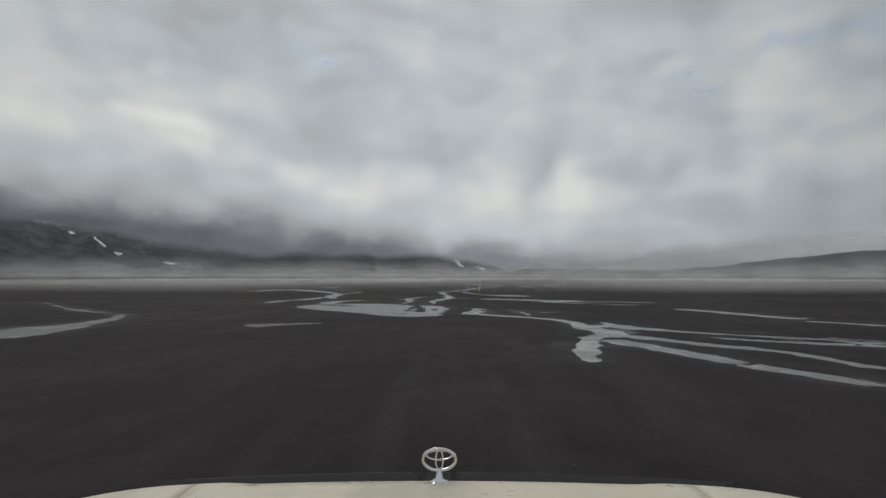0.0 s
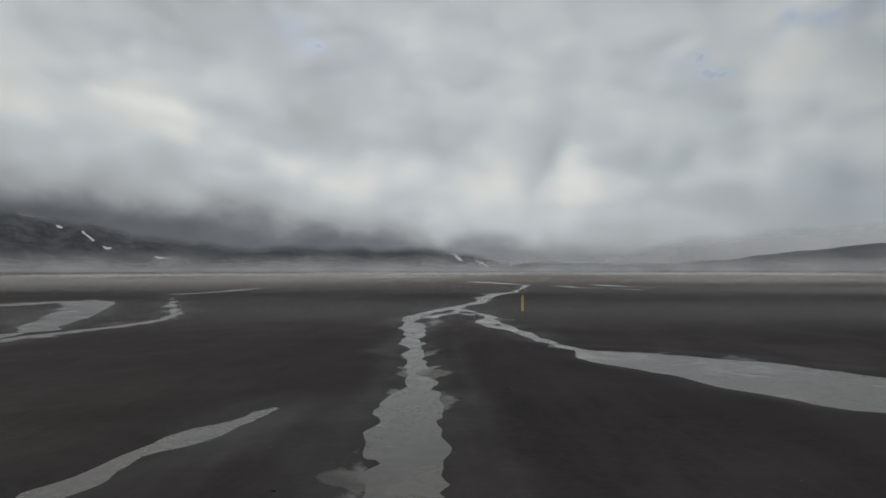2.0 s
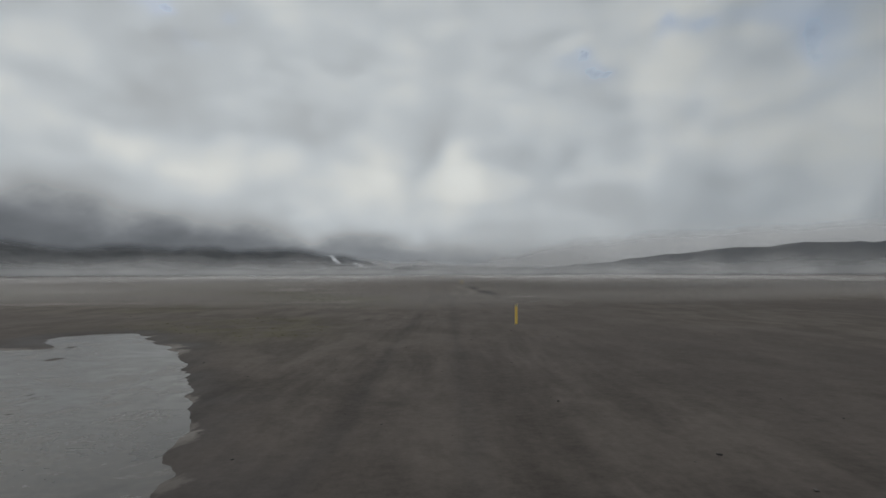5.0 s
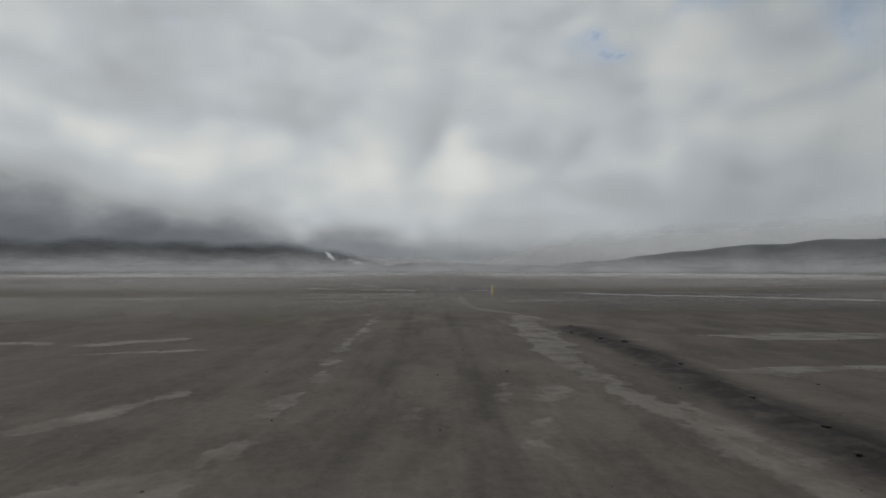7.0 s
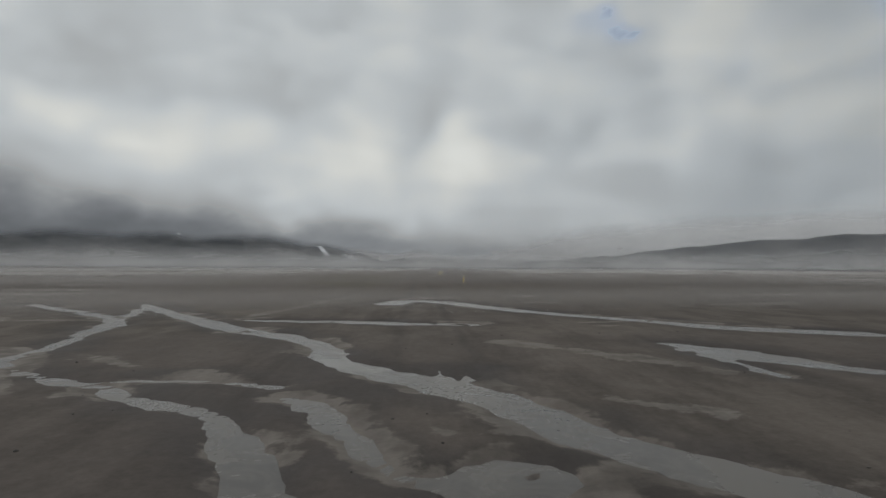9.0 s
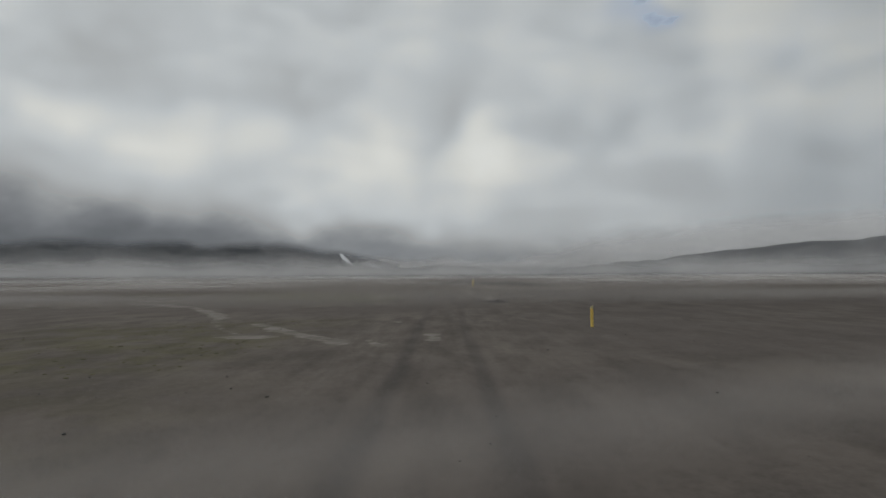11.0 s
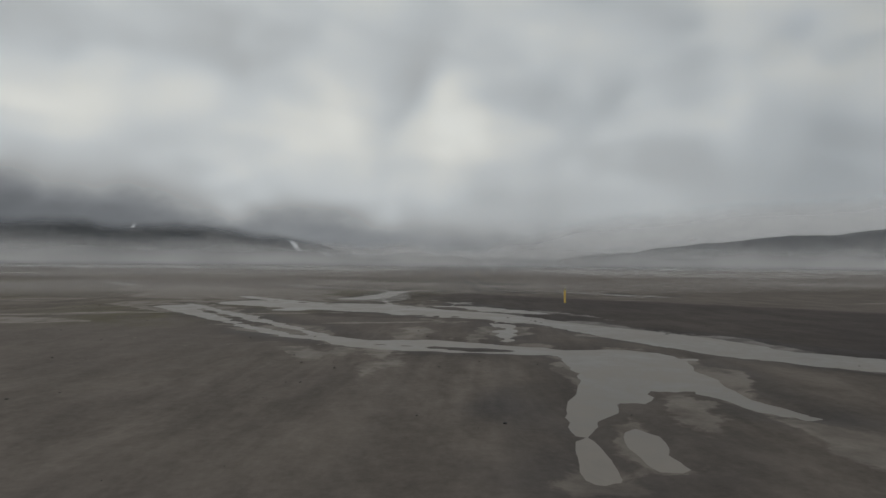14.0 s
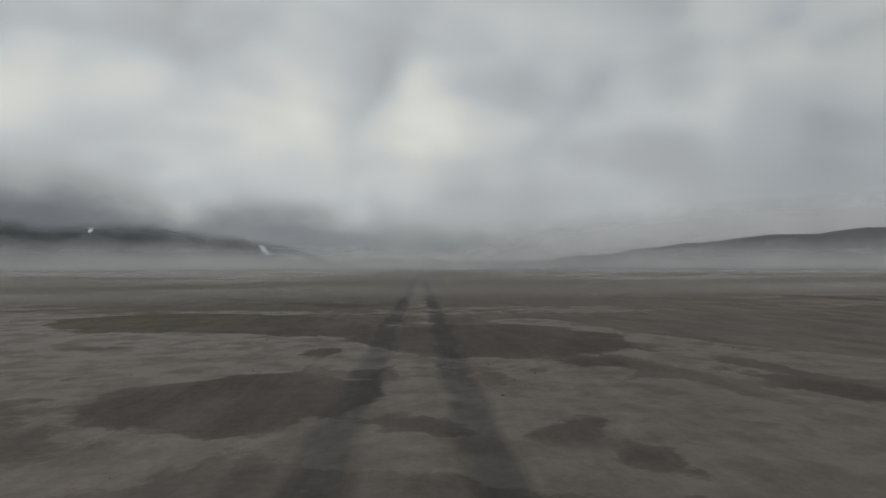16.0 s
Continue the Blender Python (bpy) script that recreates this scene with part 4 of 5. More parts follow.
streak = streak * (1 - late) + late * (0.38 + 1.6 * fractal(GX * 0.35, GY * 0.8, 5.0, 5, 96))
veined = np.maximum(smooth(GY, 437, 442) * (1 - smooth(GY, 455, 458)), smooth(GY, 246, 252) * (1 - smooth(GY, 275, 282))) * (1 - black)
streak -= 0.2 * veined
streak += 3 * smooth(GY, 226, 232) * (1 - smooth(GY, 240, 246)) + 3 * smooth(GY, 343, 350) * (1 - smooth(GY, 396, 404))
streak += 3 * black + 3 * (1 - smooth(GY, 135, 190)) + 3 * (1 - late) * (1 - veined) * (1 - smooth(np.abs(OFF), 2.5, 6.0))
# pale silt left between the wheel tracks
middle = np.maximum(np.abs(OFF + 0.12) - 0.62 + 1.1 * fractal(GX, GY, 1.1, 4, 78), 1.5 * (1 - smooth(GY, 472, 478)))
silt_a = np.minimum(np.minimum(PALE, streak), middle)
# wet silt left along the banks
fringe = np.abs(LAND) - 0.05 + 1.25 * fractal(GX * 0.8, GY, 1.6, 4, 61) + 0.35 * (1 - smooth(GY, 200, 240))
silt_a = np.minimum(silt_a, np.maximum(fringe, 1.2 * smooth(LAND, 0.9, 1.4) - 0.6))
# dark wet hollows in the silt, and the bank edge's painted shade
silt_a = np.maximum(silt_a, np.minimum(-DARK, 0.7))
damp = (1 - smooth(LAND + 0.9 * fractal(GX, GY, 2.2, 4, 62), 0.15, 1.3)) * (0.7 + 0.4 * fractal(GX, GY, 1.5, 2, 99))
moss = smooth(fractal(GX, GY, 14.0, 4, 101), 0.05, 0.5) * smooth(-OFF, 1.5, 6.0) * (0.25 + 0.75 * smooth(GY, 95, 125))
ground = sheet("ground", GX, GY, GZ, SAND, {"silt": silt_a, "damp": np.clip(damp, 0, 1), "dry_and_veil": np.clip(dry_and_veil, 0, 1), "rut": rut, "moss": moss,
                                            "lane": np.clip(OFF, -30, 30), "used": (1 - smooth(np.abs(OFF), 2.5, 7.0)) * ends,
                                            "lump": smooth(-BERM, -0.95, 0.0)})
tagged(ground, "wide plain of black volcanic sand with pale silt and wheel ruts", "ground", kind="structure")

# the meltwater lies level below the sand's surface and shows where channels cut down to it
qu, qv = np.meshgrid(np.linspace(-40, 560, 61), np.linspace(-140, 140, 29), indexing="ij")
water = sheet("water", qu * math.sin(TURN) + qv * math.cos(TURN), qu * math.cos(TURN) - qv * math.sin(TURN), 0 * qu, WATER)
tagged(water, "grey silty meltwater in braided shallow streams", "water", kind="structure")


# ---- the mountains round the plain ----
HUB = (30.0, 240.0)


def range_of_hills(name, label, profile, inner, outer, seed, rough=0.16, snows=()):
    """A range round the hub. profile: pairs of bearing in degrees and height in metres along its crest."""
    b, h = np.array(profile, float).reshape(-1, 2).T
    A = np.linspace(b[0], b[-1], int((b[-1] - b[0]) * 5))
    R = np.linspace(0, 1, 60)
    AA, RR = np.meshgrid(A, R, indexing="ij")
    crest = np.interp(AA, b, h)
    dist = inner + (outer - inner) * RR
    X, Y = HUB[0] + dist * np.sin(np.radians(AA)), HUB[1] + dist * np.cos(np.radians(AA))
    rise = smooth(RR, 0.0, 0.62) * (1 - 0.6 * smooth(RR, 0.7, 1.0))
    gully = fractal(AA * 22, RR * 120, 60.0, 5, seed)
    Z = crest * np.clip(rise * (1 + rough * gully) + 0.06 * gully * smooth(RR, 0.02, 0.2), 0, 2) - 0.6
    thing = sheet(name, X, Y, Z, SLOPE)
    tagged(thing, label, "mountain", kind="structure")
    for a0, r0, half_a, half_r, lean_to in snows:
        s, t = np.meshgrid(np.linspace(-1, 1, 14), np.linspace(-1, 1, 14), indexing="ij")
        edge = 1 + 0.7 * fractal(np.arctan2(s, t) * 3 + a0, 0 * s, 1.0, 3, seed + 3)
        m = np.maximum(np.abs(s), np.abs(t)) / np.maximum(np.hypot(s, t), 1e-6)
        sa_, ra_ = a0 + (s * m * edge + t * lean_to) * half_a, r0 + t * m * edge * half_r
        fi, fj = (sa_ - A[0]) / (A[1] - A[0]), ra_ * 59
        i, j = np.clip(fi.astype(int), 0, len(A) - 2), np.clip(fj.astype(int), 0, 58)
        u, v = fi - i, fj - j
        pick = lambda G: (G[i, j] * (1 - u) + G[i + 1, j] * u) * (1 - v) + (G[i, j + 1] * (1 - u) + G[i + 1, j + 1] * u) * v
        patch = sheet("snow_patch", pick(X), pick(Y), pick(Z) + 1.2, SNOW)
        patch.parent = thing
        tagged(patch, "dirty white snow patch in a gully")
    return thing


range_of_hills("mountain_left", "dark volcanic mountain range with old snow, tops in cloud",
               (-80, 250, -60, 250, -48, 215, -42, 196, -36, 172, -32.5, 150, -30, 138, -22, 138, -14, 142, -8, 132, -4, 120, -1.5, 98, 0.5, 72, 2.5, 44, 4.5, 20, 6.5, 0),
               1650, 2500, 200, 0.16,
               ((-1.5, 0.35, 0.36, 0.075, -0.9), (1.1, 0.31, 0.34, 0.065, -1.5), (-14.4, 0.42, 0.14, 0.035, 0.2), (-6.5, 0.50, 0.3, 0.03, -0.5),
                (-38, 0.36, 0.16, 0.035, -2.2), (-36.6, 0.29, 0.3, 0.012, -0.4), (-40, 0.5, 0.2, 0.02, -0.5), (-32, 0.22, 0.45, 0.015, -1.2)))
range_of_hills("mountain_far", "low far hill, dim in the haze", (3, 0, 5, 40, 7, 52, 9, 50, 11, 44, 13, 47, 16, 40, 20, 38, 26, 36, 32, 0), 2700, 3300, 230, 0.1)
range_of_hills("hill_right", "long smooth dark hill beyond the plain",
               (15, 0, 20, 15, 23.6, 28, 27.2, 33, 29.4, 41, 32.3, 49, 35, 56, 37.5, 61, 40, 64, 43, 67, 48, 69, 52, 73, 60, 80, 80, 90, 100, 95),
               1000, 1650, 260, 0.05)


# ---- low mist on the plain and cloud on the mountain tops ----
def mist(name, label, mat, radius, a0, a1, z0, z1, low, high, density, seed):
    """A bank of mist round the hub, thick between the heights low and high and thin towards its edges."""
    A, H = np.meshgrid(np.linspace(a0, a1, 160), np.linspace(z0, z1, 24), indexing="ij")
    r = radius * (1 + 0.05 * fractal(A * 3, H * 0, 20.0, 3, seed))
    X, Y = HUB[0] + r * np.sin(np.radians(A)), HUB[1] + r * np.cos(np.radians(A))
    puff = 1 + 0.35 * fractal(A * 4, H * 0, 12.0, 4, seed + 5)
    thick = smooth(H, z0, low) * (1 - smooth(H / puff, high, z1 * 0.98)) if low > z0 else 1 - smooth(H / puff, high, z1 * 0.98)
    thick = thick * (0.3 + 0.7 * smooth(H, 0, 3.2))
    ends_ = smooth(A, a0, a0 + 8) * (1 - smooth(A, a1 - 8, a1))
    ob = sheet(name, X, Y, H, mat, {"thick": np.clip(density * thick * ends_ * (H < z1 - 0.01), 0, 1)})
    return tagged(ob, label, "mist", kind="stuff")


for k, (radius, top, dense, density) in enumerate(((430, 13, 3.5, 0.46), (640, 28, 5.0, 0.48), (1000, 46, 8.0, 0.46))):
    mist("ground_mist", "thin low mist drifting over the plain", MIST, radius, -85, 105, 0, top, 0, dense, density, 300 + 10 * k)
mist("haze", "thin grey haze before the hills", MIST, 550, 6, 112, 0, 90, 0, 20.0, 0.24, 370)


# the low cloud that closes the plain ahead: a curved bank, its light and dark put into the colour, dark where it lies
# on the mountains
BANK_R = 850.0
A, E = np.meshgrid(np.linspace(-100, 130, 520), np.concatenate([np.linspace(0, 8, 60)[:-1], np.linspace(8, 38, 130)]), indexing="ij")


def swelling(a0, e0, sa_, se_, amount):
    return amount * np.exp(-(((A - a0) / sa_) ** 2) - ((E - e0) / se_) ** 2)


wob = fractal(A, E * 1.6, 9.0, 4, 510)
Aw, Ew = A + 3.2 * fractal(A, E * 1.5, 7.0, 5, 520), E + 2.0 * fractal(A, E * 1.5, 6.0, 5, 530)
A, E, A0, E0 = Aw, Ew, A, E
band_e = np.interp(A, (-60, -37, -25, -10, 0, 15, 25), (17, 16, 12.5, 11, 11.2, 10.8, 9.5))
band = np.interp(A, (-60, -40, -20, -5, 3, 14, 20, 28), (0.05, 0.10, 0.07, 0.06, 0.08, 0.09, 0.04, 0.0)) * np.exp(-(((E - band_e) / 2.9) ** 2))
# brightness painted into the bank's colour: bright band and lumps, dark towards the mountains
thin = 0.425 + 0.065 * smooth(A, 18, 38) * smooth(E, 6, 14) + band + 0.02 * wob + 0.015 * fractal(A, E * 2.0, 3.5, 4, 540) + sum([
    swelling(-37, 16.7, 7, 3.5, 0.08), swelling(2.2, 12.2, 2.8, 2.6, 0.09), swelling(11.3, 11.9, 2.4, 2.9, 0.10), swelling(7.0, 13.4, 1.6, 2.6, -0.08), swelling(-20, 12.2, 5, 2.2, 0.05), swelling(-8, 4.9, 5, 1.0, 0.05),
    swelling(0.5, 20.8, 10, 2.8, 0.05), swelling(-4, 15.8, 12, 2.0, -0.05), swelling(25, 8.8, 7, 1.7, -0.04), swelling(32, 11.5, 3, 2.0, 0.04)])
edge_e = np.interp(A, (-55, -43, -25, -14, -3, 4, 12, 22), (8.4, 8.2, 6.4, 5.3, 4.7, 4.1, 3.5, 2.8))
reach_e = np.interp(A, (-50, -25, 0, 20), (3.3, 3.0, 2.1, 1.6))
base_t = np.interp(A, (-45, -12, 3, 12, 25), (0.095, 0.145, 0.18, 0.235, 0.30))
painted_dark = 1 - smooth(E, edge_e - reach_e, edge_e + reach_e)
thin = thin * (1 - painted_dark) + base_t * painted_dark
# tatters at the foot of the bank, rifts higher up
foot = np.interp(A0, (-50, -43, -35, -30, -3, 4, 14, 22, 34, 60), (4.6, 4.0, 2.7, 2.1, 1.9, 1.0, 0.8, 2.0, 3.2, 3.4))
rag = 0.55 * fractal(A0 * 1.3, E0 * 1.0, 5.0, 4, 550)
closed = smooth(E0 + rag, foot, foot + np.interp(A0, (-5, 4, 14, 24), (1.1, 0.7, 0.8, 2.2))) * (1 - smooth(E0, 33, 37.5)) * smooth(A0, -100, -88) * (1 - smooth(A0, 118, 130))
rift = sum([swelling(-18.5, 25.6, 4.0, 2.0, 0.55), swelling(36, 27, 6, 2.6, 0.5), swelling(28, 21.4, 3.0, 1.5, 0.8), swelling(27, 22.8, 1.6, 0.7, 0.5), swelling(46, 20, 8, 4.5, 0.32)])
closed = closed * (1 - np.clip(1.6 * rift * smooth(fractal(A0, E0 * 1.7, 6.0, 5, 560), -0.15, 0.4), 0, 0.75))
bank_r = BANK_R * (1 + 0.015 * fractal(A0, E0, 12.0, 3, 570))
cloud_bank = sheet("cloud_bank", HUB[0] + bank_r * np.sin(np.radians(A0)), HUB[1] + bank_r * np.cos(np.radians(A0)),
                   2 + bank_r * np.tan(np.radians(E0)), CLOUD, {"thick": closed, "thin": thin})
tagged(cloud_bank, "low grey cloud bank, dark where it hangs on the mountains", "cloud", kind="stuff")


# knee-high steam over the wet sand; it stays below the eye
def steam(y, density, seed):
    S, H = np.meshgrid(np.linspace(-1, 1, 100), np.linspace(0.02, 1.75, 10), indexing="ij")
    x0 = np.interp(y, ROUTE[:, 1], ROUTE[:, 0])
    X = x0 + 260 * S * np.abs(S) ** 0.5
    Y = y + 10 * fractal(X, 0 * X, 45.0, 3, seed) + 0.0004 * (X - x0) ** 2
    puff = 0.75 + 0.25 * fractal(X, 0 * X, 14.0, 4, seed + 3)
    thick = smooth(H, 0.02, 0.85) * (1 - smooth(H, 1.05 * puff, 1.72 * puff)) * (1 - smooth(np.abs(S), 0.8, 1.0))
    ob = sheet("steam", X, Y, H, STEAM, {"thick": (density + 0.22 * smooth(np.abs(X - x0), 7, 32)) * thick})
    tagged(ob, "faint knee-high steam over the wet sand", "mist", kind="stuff")


for k in range(22):
    steam(70 + 24 * k + 0.5 * k * k, 0.12 + 0.04 * min(1.0, max(0.0, (k - 3) / 5)) + 0.003 * k, 400 + 7 * k)


# ---- marker posts along the track ----
def yellow_plastic():
    m, N, b = material("yellow_plastic", 0.5, (0.62, 0.36, 0.05))
    at = object_coord(N)
    col = N.mix(N.mapped(N.noise(at, 6.0, 4.0), 0.35, 0.7), (0.92, 0.66, 0.17, 1), (0.84, 0.56, 0.12, 1))
    N.put(b.inputs["Base Color"], N.mix(N.mapped(N.noise(at, 25.0, 3.0), 0.62, 0.8), col, (0.36, 0.29, 0.16, 1)))
    return m


YELLOW = yellow_plastic()
PALE_BAND = material("pale_plastic", 0.35, (0.74, 0.62, 0.34))[0]
GREY_REFLECTOR = material("reflector", 0.3, (0.10, 0.09, 0.08))[0]
SOIL = material("heaped_sand", 0.95, (0.05, 0.047, 0.046))[0]


def marker_post(spot, turn, tilt, size=1.0):
    base = new("marker_post")
    base.matrix_world = pose(*spot, tilt, 0, turn) @ Matrix.Scale(size, 4)
    tagged(base, "weathered yellow plastic marker post standing in black sand", "marker post", "posts along the track")
    # a half-round shell, cut off at a slant
    bm = bmesh.new()
    rings = []
    for z in (-0.25, 0.0, 0.4, 0.69):
        ring = []
        for k in range(9):
            a = math.pi * k / 8
            ring.append(bm.verts.new((0.055 * math.cos(a), -0.040 * math.sin(a), z)))
        for k in range(8, -1, -1):
            a = math.pi * k / 8
            ring.append(bm.verts.new((0.047 * math.cos(a), -0.032 * math.sin(a), z)))
        rings.append(ring)
    for lo, hi in zip(rings[:-1], rings[1:]):
        for k in range(18):
            bm.faces.new((lo[k], lo[(k + 1) % 18], hi[(k + 1) % 18], hi[k]))
    for k in range(8):
        bm.faces.new((rings[-1][k], rings[-1][k + 1], rings[-1][16 - k], rings[-1][17 - k]))
    part("shaft", bm, YELLOW, base)
    # the slightly paler top of the post, cut at a slant
    bm = bmesh.new()
    low, high = [], []
    for r0, r1 in ((0.0565, 0.0415), (0.0455, 0.0305)):
        order = range(9) if r0 > 0.05 else range(8, -1, -1)
        for k in order:
            a = math.pi * k / 8
            low.append(bm.verts.new((r0 * math.cos(a), -r1 * math.sin(a), 0.685)))
            high.append(bm.verts.new((r0 * math.cos(a), -r1 * math.sin(a), 0.775 + 0.035 * math.cos(a))))
    for k in range(18):
        bm.faces.new((low[k], low[(k + 1) % 18], high[(k + 1) % 18], high[k]))
    for k in range(8):
        bm.faces.new((high[k], high[k + 1], high[16 - k], high[17 - k]))
    part("pale_top", bm, PALE_BAND, base, "slightly paler yellow top of the post")
    bm = bmesh.new()
    bmesh.ops.create_cone(bm, cap_ends=True, segments=16, radius1=0.016, radius2=0.013, depth=0.010, matrix=pose(0.012, -0.043, 0.715, 90, 0, 0))
    part("bolt", bm, GREY_REFLECTOR, base, "small dark bolt")
    return base


for x, y, turn, tilt, *size in ((2.0, 78.0, 12, 0.5), (14.9, 162.7, -8, -1), (32.4, 256.3, 5, 1), (46.6, 345.3, -15, -1.5), (56.2, 417.5, 10, 0.5, 1.22), (64.43, 459.42, -6, -0.5), (85.8, 553.6, 14, 1)):
    marker_post((x, y, 0.03), turn, tilt, *size)


# ---- the vehicle that carries the view, where it stands at the start ----
def paint():
    m, N, b = material("cream_paint", 0.35, (0.62, 0.58, 0.46))
    at = object_coord(N)
    N.put(b.inputs["Base Color"], N.mix(N.mapped(N.noise(at, 3.0, 5.0), 0.45, 0.75), (0.61, 0.55, 0.42, 1), (0.48, 0.43, 0.33, 1)))
    N.put(b.inputs["Roughness"], N.mapped(N.noise(at, 8.0, 3.0), 0.3, 0.7, 0.25, 0.5))
    return m


PAINT = paint()
CHROME = material("chrome", 0.12, (0.75, 0.75, 0.75), 1.0)[0]
SMOKED = material("smoked_plastic", 0.25, (0.035, 0.033, 0.030))[0]
RUBBER = material("tyre_rubber", 0.9, (0.03, 0.03, 0.03))[0]
STEEL = material("painted_steel", 0.45, (0.35, 0.34, 0.32), 0.6)[0]
GLASSY = material("lamp_glass", 0.08, (0.55, 0.56, 0.57))[0]


def bent_plate(name, mat, parent, place, nx, ny, thick, label=""):
    """A plate from a rule place(s, t) with both between 0 and 1, given some thickness."""
    bm = bmesh.new()
    grid = [[bm.verts.new(place(i / nx, j / ny)) for j in range(ny + 1)] for i in range(nx + 1)]
    for i in range(nx):
        for j in range(ny):
            bm.faces.new((grid[i][j], grid[i + 1][j], grid[i + 1][j + 1], grid[i][j + 1])).smooth = True
    bmesh.ops.recalc_face_normals(bm, faces=bm.faces[:])
    bmesh.ops.solidify(bm, geom=bm.faces[:], thickness=thick)
    return part(name, bm, mat, parent, label)


def ring(name, mat, parent, centre, rx, rz, thick, label="", tilt=0.0):
    """An upright oval hoop of round section."""
    bm = bmesh.new()
    n, k = 40, 8
    loops = []
    for i in range(n):
        a = 2 * math.pi * i / n
        loops.append([bm.verts.new((centre[0] + (rx + thick * math.cos(b)) * math.cos(a), centre[1] + 0.8 * thick * math.sin(b),
                                    centre[2] + (rz + thick * math.cos(b)) * math.sin(a))) for b in (2 * math.pi * j / k for j in range(k))])
    for i in range(n):
        for j in range(k):
            bm.faces.new((loops[i][j], loops[(i + 1) % n][j], loops[(i + 1) % n][(j + 1) % k], loops[i][(j + 1) % k])).smooth = True
    return part(name, bm, mat, parent, label)


def block(name, mat, parent, size, at, label="", bevel=0.02):
    bm = bmesh.new()
    bmesh.ops.create_cube(bm, size=1, matrix=Matrix.Translation(at) @ Matrix.Diagonal((*size, 1)))
    return part(name, bm, mat, parent, label, bevel)


def road_wheel(parent, x, y):
    bm = bmesh.new()
    n = 40
    profile = [(-0.13, 0.25), (-0.145, 0.40), (-0.11, 0.465), (0.11, 0.465), (0.145, 0.40), (0.13, 0.25)]
    rings = [[bm.verts.new((x + px, y + (r + (0.006 if (i % 2 and r > 0.4) else 0)) * math.cos(2 * math.pi * i / n),
                            0.47 + (r + (0.006 if (i % 2 and r > 0.4) else 0)) * math.sin(2 * math.pi * i / n))) for i in range(n)] for px, r in profile]
    for a, b in zip(rings, rings[1:] + rings[:1]):
        for i in range(n):
            bm.faces.new((a[i], a[(i + 1) % n], b[(i + 1) % n], b[i]))
    bmesh.ops.recalc_face_normals(bm, faces=bm.faces[:])
    tyre = part("wheel", bm, RUBBER, parent, "wide black off-road tyre")
    bm = bmesh.new()
    bmesh.ops.create_cone(bm, cap_ends=True, segments=32, radius1=0.245, radius2=0.21, depth=0.16, matrix=pose(x, y, 0.47, 0, 90 if x > 0 else -90, 0))
    part("rim", bm, STEEL, tyre, "grey steel rim")


def smoothed(v, a, b):
    f = min(1.0, max(0.0, (v - a) / (b - a)))
    return f * f * (3 - 2 * f)


